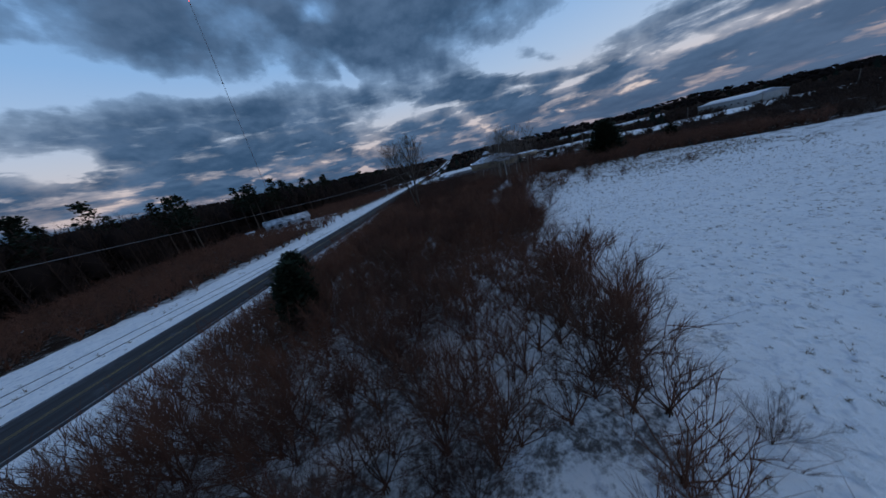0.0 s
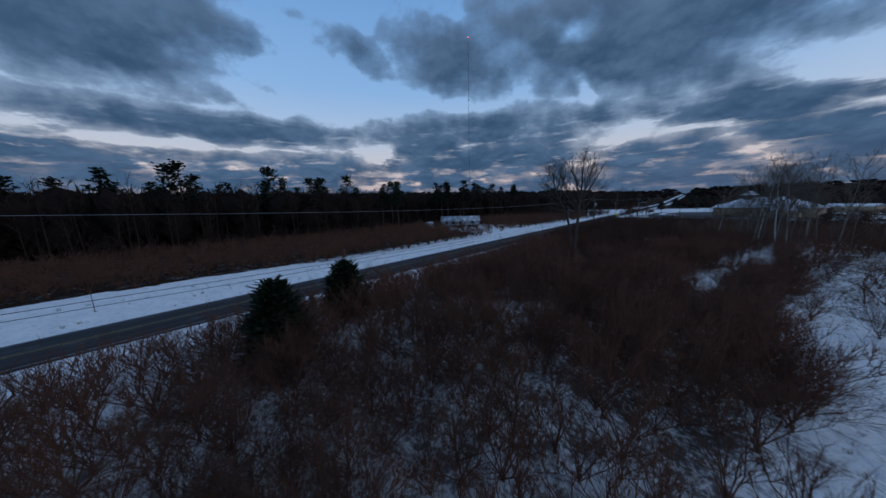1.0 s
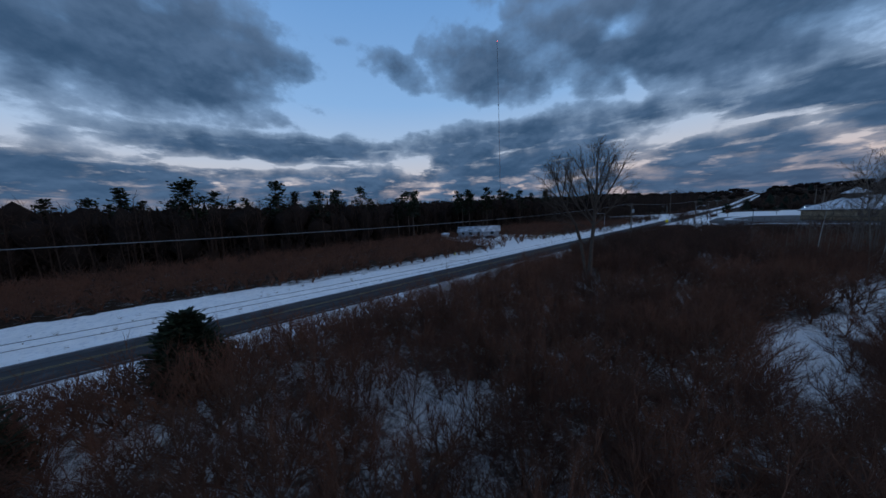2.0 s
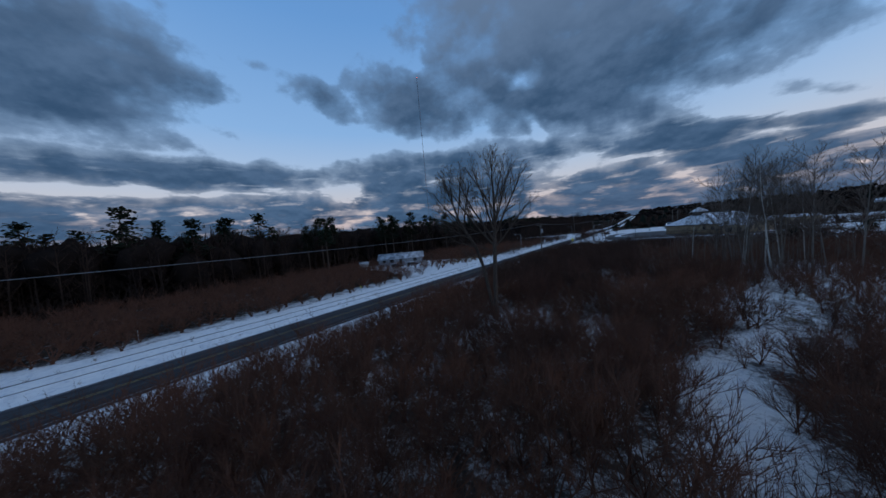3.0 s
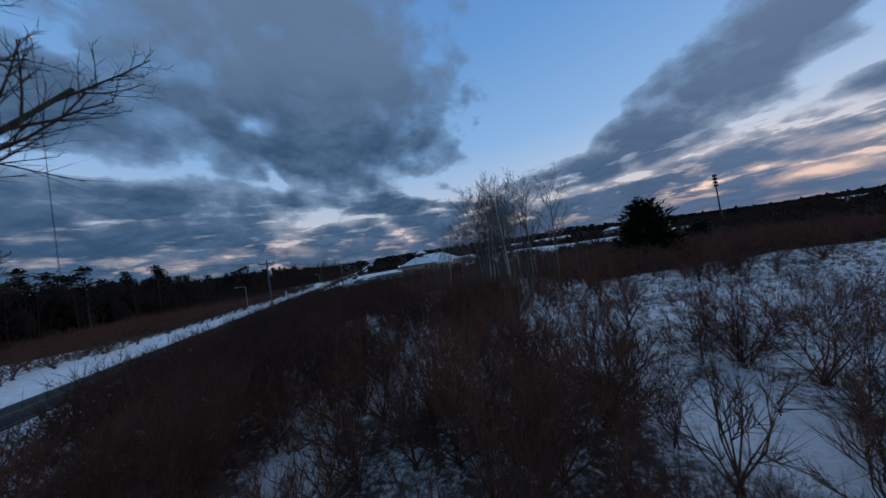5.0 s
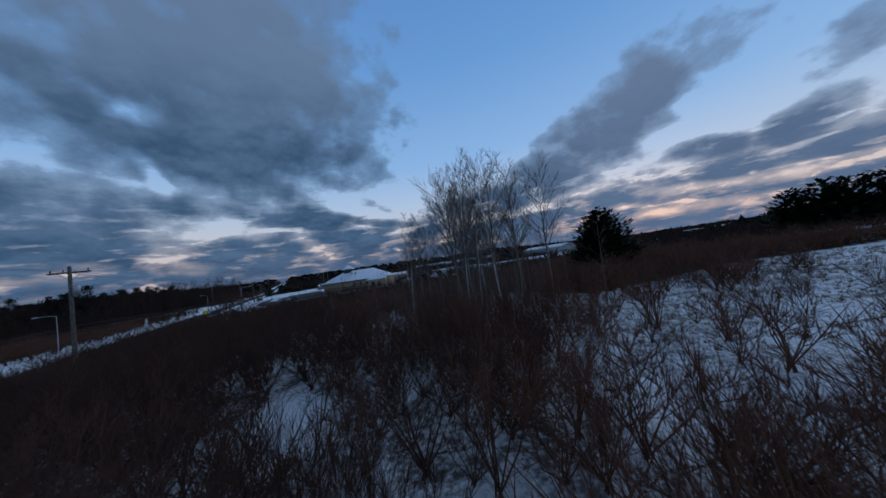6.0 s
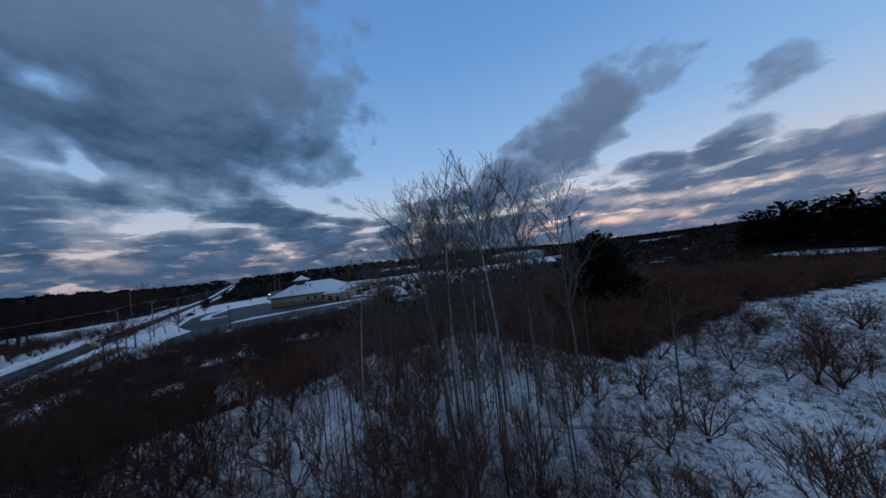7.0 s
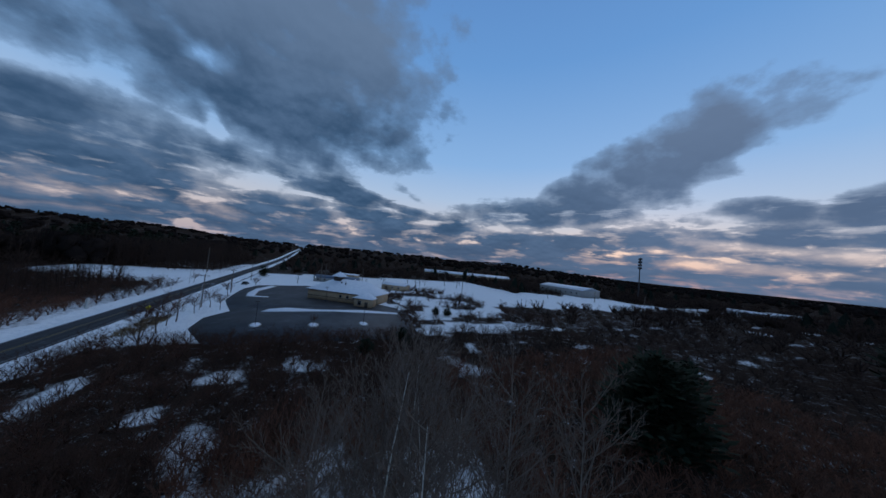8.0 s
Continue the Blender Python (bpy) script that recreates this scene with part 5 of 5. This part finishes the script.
def gable(parent, x0, x1, y0, y1, z, rise, over, mat, label, thick=0.18):
    """A pitched roof with its ridge along x."""
    m = (y0 + y1) / 2
    for s, ya in ((-1, y0 - over), (1, y1 + over)):
        g = Geo()
        drop = rise * over / (m - y0)
        pts = [(x0 - over, ya, z - drop), (x1 + over, ya, z - drop), (x1 + over, m, z + rise), (x0 - over, m, z + rise)]
        g.v = [Vector(p) for p in pts] + [Vector(p) + UP * thick for p in pts]
        faces = [(4, 5, 6), (4, 6, 7), (2, 1, 0), (3, 2, 0)] + [t for i in range(4) for t in ((i, (i + 1) % 4, (i + 1) % 4 + 4), (i, (i + 1) % 4 + 4, i + 4))]
        g.f = faces if s < 0 else [(a, c, b) for a, b, c in faces]
        part("roof", g, mat, parent, label)
    for x in (x0, x1):
        g = Geo()
        g.v = [Vector((x - 0.08, y0, z)), Vector((x - 0.08, y1, z)), Vector((x - 0.08, m, z + rise)), Vector((x + 0.08, y0, z)), Vector((x + 0.08, y1, z)), Vector((x + 0.08, m, z + rise))]
        g.f = [(0, 2, 1), (3, 4, 5), (0, 1, 4), (0, 4, 3), (1, 2, 5), (1, 5, 4), (2, 0, 3), (2, 3, 5)]
        part("gable", g, WHITE_SIDING, parent)


def house():
    at = pose(-48.0, 125.5, height(-48, 125.5) + 0.3, 0, 0, 41) @ Matrix.Diagonal((1.12, 1.12, 1.12, 1))
    ob = thing("house", "low pale-sided house with snow on its roof", "house", at)
    wall_box("wall", ob, (-8, -3.8, -0.6), (8, 3.8, 2.3), WHITE_SIDING)
    gable(ob, -8, 8, -3.8, 3.8, 2.3, 1.7, 0.5, SNOWY_ROOF, "dark shingle roof under patchy snow")
    for x, w in ((-6.0, 1.0), (-3.2, 1.4), (5.2, 1.2)):
        window(ob, x, -3.82, 1.0, w, 1.1)
    for y in (-1.4, 1.6):
        window(ob, 8.02, y, 1.0, 1.0, 1.1, 1)
    wall_box("door", ob, (-0.5, -3.88, 0.0), (0.5, -3.8, 2.05), DARK_TRIM)
    wall_box("porch_step", ob, (-0.9, -4.9, -0.6), (0.9, -3.9, -0.1), POLE_WOOD)
    g = Geo()
    g.box((-0.3, -0.3, 3.2), (0.3, 0.3, 4.5))
    part("chimney", g, GREY_METAL_WALL, ob)
    shed = thing("shed", "small grey shed with a snowy roof beside the house", "shed", pose(-57.0, 113.0, height(-57, 113), 0, 0, 41))
    wall_box("wall", shed, (-1.6, -1.3, -0.3), (1.6, 1.3, 2.0), GREY_METAL_WALL)
    gable(shed, -1.6, 1.6, -1.3, 1.3, 2.0, 0.6, 0.2, SNOWY_ROOF, "snowy roof", 0.12)


house()


def car(x, y, turn, mat, label, snow=True):
    ob = thing("car", label, "car", pose(x, y, height(x, y), 0, 0, turn), "parked cars")
    g = Geo()
    lower = [(-2.25, 0.55), (-2.2, 0.35), (2.2, 0.35), (2.28, 0.6), (2.15, 0.88), (1.0, 0.98), (-2.1, 0.98)]
    k = len(lower)
    g.v = [Vector((a, -0.88, b)) for a, b in lower] + [Vector((a, 0.88, b)) for a, b in lower]
    g.f = [(0, i, i + 1) for i in range(1, k - 1)] + [(k, k + i + 1, k + i) for i in range(1, k - 1)] + [t for i in range(k) for t in ((i, i + k, (i + 1) % k + k), (i, (i + 1) % k + k, (i + 1) % k))]
    part("body", g, mat, ob)
    g = Geo()
    g.prism([(-2.0, -0.8), (1.0, -0.8), (1.0, 0.8), (-2.0, 0.8)], 0.98, 1.46, [(-1.6, -0.66), (0.35, -0.66), (0.35, 0.66), (-1.6, 0.66)])
    part("cabin", g, GLASS, ob, "dark glass cabin")
    g = Geo()
    g.box((-1.62, -0.67, 1.46), (0.36, 0.67, 1.52))
    part("roof", g, CLEAN_SNOW if snow else mat, ob)
    for wx in (-1.4, 1.4):
        for wy in (-0.9, 0.9):
            g = Geo()
            g.tube([Vector((wx, wy - 0.1, 0.33)), Vector((wx, wy + 0.1, 0.33))], [0.33, 0.33], 12)
            g.tube([Vector((wx, wy - 0.1, 0.33)), Vector((wx, wy - 0.101, 0.33))], [0.33, 0.02], 12)
            g.tube([Vector((wx, wy + 0.1, 0.33)), Vector((wx, wy + 0.101, 0.33))], [0.33, 0.02], 12)
            tyre = part("wheel", g, RUBBER, ob)


car(-41.5, 116.5, 44, CAR_DARK, "dark parked car with snow on it by the house", True)
car(-37.0, 120.5, 38, CAR_DARK, "dark parked car with snow on it by the house", True)
car(14.8, 253.7, 80, CAR_DARK, "dark parked car at the lot entrance", False)


# ---- the parking lot and the low tan building ----
def slab(name, outline, z, thick, mat, label, category, kind="structure", parent=None):
    g = Geo()
    g.prism(outline, z - thick, z)
    ob = part(name, g, mat, parent)
    return tagged(ob, label, category, kind=kind) if parent is None else ob


LOT = [(25.8, 157), (69.9, 157), (72.2, 168.0), (73.9, 186.4), (76.5, 195.9), (68.7, 207.4), (46.4, 221.9), (44.0, 258.6), (26.3, 253.6), (20.5, 251.1), (17.1, 237.7), (17.1, 221.8), (17.6, 207.9), (20.3, 198.1), (23.1, 189.2), (19.4, 180.5), (19.8, 169.4)]
slab("parking_lot", LOT, 0.86, 0.3, LOT_ASPHALT, "dark wet-looking asphalt parking lot", "parking lot")


def shrunk(points, d):
    """The outline drawn in by d all round."""
    out, n = [], len(points)
    for i in range(n):
        p, q, r = Vector(points[i - 1]), Vector(points[i]), Vector(points[(i + 1) % n])
        e, f = (q - p).normalized(), (r - q).normalized()
        inward = Vector((-e.y - f.y, e.x + f.x))
        inward = inward.normalized() if inward.length > 1e-4 else Vector((-e.y, e.x))
        out.append(tuple(q + inward * d))
    return out


def kerbed_island(points, label="snow-covered kerbed parking island"):
    ob = thing("parking_island", label, "traffic island", pose(0, 0, 0), "parking islands")
    g = Geo()
    g.prism(points, 0.80, 1.0)
    part("kerb", g, GREY_METAL_WALL, ob)
    g = Geo()
    g.prism(shrunk(points, 0.18), 0.9, 1.07, shrunk(points, 0.4))
    part("snow", g, CLEAN_SNOW, ob)


def oval(cx, cy, a, b, n=12):
    return [(cx + a * math.cos(6.283 * k / n), cy + b * math.sin(6.283 * k / n)) for k in range(n)]


for ix, iy in ((32.1, 172.0), (45.5, 171.3), (58.9, 171.9)):
    kerbed_island(oval(ix, iy, 1.4, 2.4))
kerbed_island([(30.8, 187.6), (51.7, 188.7), (73.3, 184.5), (73.8, 187.1), (62.0, 191.7), (46.5, 192.0), (37.2, 194.8), (32.3, 192.2)], "long snow-covered strip dividing the parking lot")
kerbed_island([(21.8, 216.1), (29.6, 214.7), (29.5, 216.5), (24.6, 218.0), (24.1, 231.6), (28.8, 248.8), (26.4, 251.0), (21.6, 238.4), (20.8, 225.0)], "snow-covered island at the lot entrance")


def small_tree(x, y, tall, shape, label, group):
    w, f = shape
    ob = thing("young_tree", label, "tree", pose(x, y, height(x, y), 0, 0, x * 53 % 360) @ Matrix.Diagonal((tall, tall, tall, 1)), group)
    part("trunk", w, TREE_BARK, ob)
    part("crown", f, SHRUB_TWIG, ob, "rounded crown of fine twigs")


def build_lot_trees():
    kinds = []
    for k in range(3):
        rng = random.Random(610 + k)
        w, f = Geo(), Geo()
        limb(w, f, Vector((0, 0, -0.1)), UP, 2.2, 0.075, 0, [(10, 52, 0.85, 0.5), (9, 42, 0.5, 0.2), (6, 40, 0.5, 0.2)], rng, 0.05, 0.12, 99, 0.016)
        kinds.append((geo_mesh("trunk", w, TREE_BARK), geo_mesh("twigs", f, SHRUB_TWIG)))
    for k, (x, y, s) in enumerate(((14.9, 161.9, 2.1), (15.7, 166.5, 2.2), (15.3, 176.8, 2.2), (14.9, 173.0, 1.6), (15.8, 186.4, 1.5), (17.0, 194.6, 1.7), (20.2, 191.3, 1.5), (16.1, 217.2, 1.7), (45.5, 171.3, 0.9), (20.7, 243.8, 1.4), (-7.4, 261.9, 1.4))):
        small_tree(x, y, s, kinds[k % 3], "young leafless tree with a rounded crown in snow", "young trees by the lot")


build_lot_trees()


def lot_lamp(x, y, tall):
    ob = thing("lot_lamp", "dark square-headed parking lot lamp post", "lamp post", pose(x, y, 0.95), "parking lot lamps")
    g = Geo()
    g.tube([Vector((0, 0, 0)), Vector((0, 0, tall))], [0.08, 0.06], 7)
    part("post", g, DARK_METAL, ob)
    g = Geo()
    g.box((-0.5, -0.18, tall), (0.5, 0.18, tall + 0.16))
    part("lamp_head", g, DARK_METAL, ob)


for x, y in ((32.1, 172.0), (58.9, 171.9), (50, 207.5), (81.4, 189.2)):
    lot_lamp(x, y, 5.8)


def hip_roof(parent, x0, x1, y0, y1, z, rise, over, mat, label):
    g = Geo()
    a = (y1 - y0) / 2
    g.prism([(x0 - over, y0 - over), (x1 + over, y0 - over), (x1 + over, y1 + over), (x0 - over, y1 + over)], z - 0.12, z)
    n = len(g.v)
    m = (y0 + y1) / 2
    g.v += [Vector((x0 + a, m, z + rise)), Vector((x1 - a, m, z + rise))]
    g.f += [(4, 5, n + 1), (4, n + 1, n), (5, 6, n + 1), (6, 7, n), (6, n, n + 1), (7, 4, n)]
    return part("roof", g, mat, parent, label)


def low_building():
    """A long tan building with a snowy hipped roof and a small cupola."""
    ob = thing("low_building", "low tan commercial building with a snowy hipped roof", "building", pose(43.2, 217.8, 0.86, 0, 0, -36.5) @ Matrix.Diagonal((0.767, 0.767, 0.88, 1)))
    # local x runs along the front
    wall_box("wall", ob, (0, 0, -0.2), (39, 20, 4.4), BEIGE_WALL)
    wall_box("trim", ob, (-0.06, -0.06, 1.5), (39.06, -0.003, 1.75), DARK_TRIM)
    wall_box("fascia", ob, (-0.9, -0.95, 4.16), (39.9, -0.8, 4.5), DARK_TRIM)
    hip_roof(ob, 0, 39, 0, 20, 4.54, 5.4, 0.9, CLEAN_SNOW, "snow-covered hipped roof")
    wing = wall_box("entrance_wing", ob, (31, -5.5, -0.2), (40.5, -0.01, 3.6), BEIGE_WALL)
    g = Geo()
    g.prism([(30.3, -6.3), (41.2, -6.3), (41.2, -0.02), (30.3, -0.02)], 3.6, 3.8)
    n = len(g.v)
    g.v += [Vector((35.7, -3.0, 6.2)), Vector((35.7, -0.02, 6.2))]
    g.f += [(4, 5, n), (5, 6, n + 1), (5, n + 1, n), (7, 4, n), (7, n, n + 1)]
    part("wing_roof", g, CLEAN_SNOW, wing, "snow-covered porch roof")
    cup = wall_box("cupola", ob, (10, 7.8, 8.4), (14.4, 12.2, 11.0), DARK_TRIM)
    g = Geo()
    g.prism([(9.0, 6.8), (15.4, 6.8), (15.4, 13.2), (9.0, 13.2)], 11.0, 11.15)
    n = len(g.v)
    g.v.append(Vector((12.2, 10, 13.4)))
    g.f += [(4, 5, n), (5, 6, n), (6, 7, n), (7, 4, n)]
    part("cupola_roof", g, CLEAN_SNOW, cup)
    for x in (20, 24, 28):
        window(ob, x, -0.01, 2.0, 1.4, 1.2)
    window(ob, 34, -5.51, 0.7, 1.8, 1.9)
    wall_box("door", ob, (37, -5.58, -0.1), (38.6, -5.5, 2.3), DARK_TRIM)
    for x, y in ((16, 6.5), (19, 5.5), (24, 8)):
        g = Geo()
        g.tube([Vector((x, y, 6.4)), Vector((x, y, 8.6))], [0.35, 0.35], 7, True)
        part("roof_vent", g, DARK_METAL, ob)


low_building()


def shed_roofed(name, x, y, turn, length, deep, tall, wall, roof, label, roof_label, lamps=0, size=0.7):
    ob = thing(name, label, "building", pose(x, y, height(x, y), 0, 0, turn) @ Matrix.Diagonal((size, size, size, 1)), "distant buildings")
    wall_box("wall", ob, (0, 0, -0.5), (length, deep, tall), wall)
    gable(ob, 0, length, 0, deep, tall, deep * 0.11, 0.4, roof, roof_label, 0.25)
    k = 0
    while 4 + k * 6 < length - 2:
        window(ob, 4 + k * 6, -0.01, tall * 0.4, 1.6, 1.2)
        k += 1
    for i in range(lamps):
        g = Geo()
        xx = length * (0.04 + 0.92 * i / max(1, lamps - 1))
        g.box((xx - 0.3, -0.5, tall + 0.2), (xx + 0.3, -0.42, tall + 0.7))
        part("wall_lamp", g, WALL_LAMP, ob, "glowing white wall lamp")
    return ob


shed_roofed("blue_roofed_building", 45.6, 285.6, -18, 40, 16, 4.0, GREY_METAL_WALL, BLUE_ROOF, "long grey building with a blue metal roof and wall lamps", "blue metal roof", 2)
shed_roofed("annex_building", 84.5, 259.5, -38, 22, 14, 4.5, BEIGE_WALL, CLEAN_SNOW, "tan building with a snowy roof behind the lot", "snowy roof")
shed_roofed("long_building", 190.0, 450.0, -26.6, 123, 26, 5.0, BEIGE_WALL, CLEAN_SNOW, "very long low building with a snowy roof", "snowy roof", size=1.0)
shed_roofed("warehouse", 273.0, 312.0, -90, 53, 24, 6.5, GREY_METAL_WALL, CLEAN_SNOW, "large grey metal warehouse with a snowy roof in snow", "snowy roof", size=1.0)
shed_roofed("distant_barn", 363.4, 190.4, -70, 40, 14, 5.0, WHITE_SIDING, CLEAN_SNOW, "far white barn among brown brush", "snowy roof")
shed_roofed("distant_barn", 378.0, 172.0, -70, 30, 12, 6.0, WHITE_SIDING, CLEAN_SNOW, "far white barn among brown brush", "snowy roof")
shed_roofed("hillside_house", 64.5, 311.6, -20, 18, 10, 5.0, BEIGE_WALL, CLEAN_SNOW, "tan house with a snowy roof beyond the lot", "snowy roof")

for k, (x, y, tall) in enumerate(((49.7, 283.9, 12.5), (52.3, 283.5, 12), (76.3, 283.9, 10.5), (-16.3, 311, 16), (136, 247.4, 8.5), (213.7, 245.9, 9), (255.4, 235.3, 8), (295.4, 218.7, 8), (148.7, 300, 10))):
    ob = thing("bare_pole", "tall plain pole standing in the distance", "pole", pose(x, y, height(x, y)), "distant poles")
    g = Geo()
    g.tube([Vector((0, 0, -0.5)), Vector((0, 0, tall))], [0.22, 0.16], 6, True)
    part("pole", g, POLE_WOOD, ob)
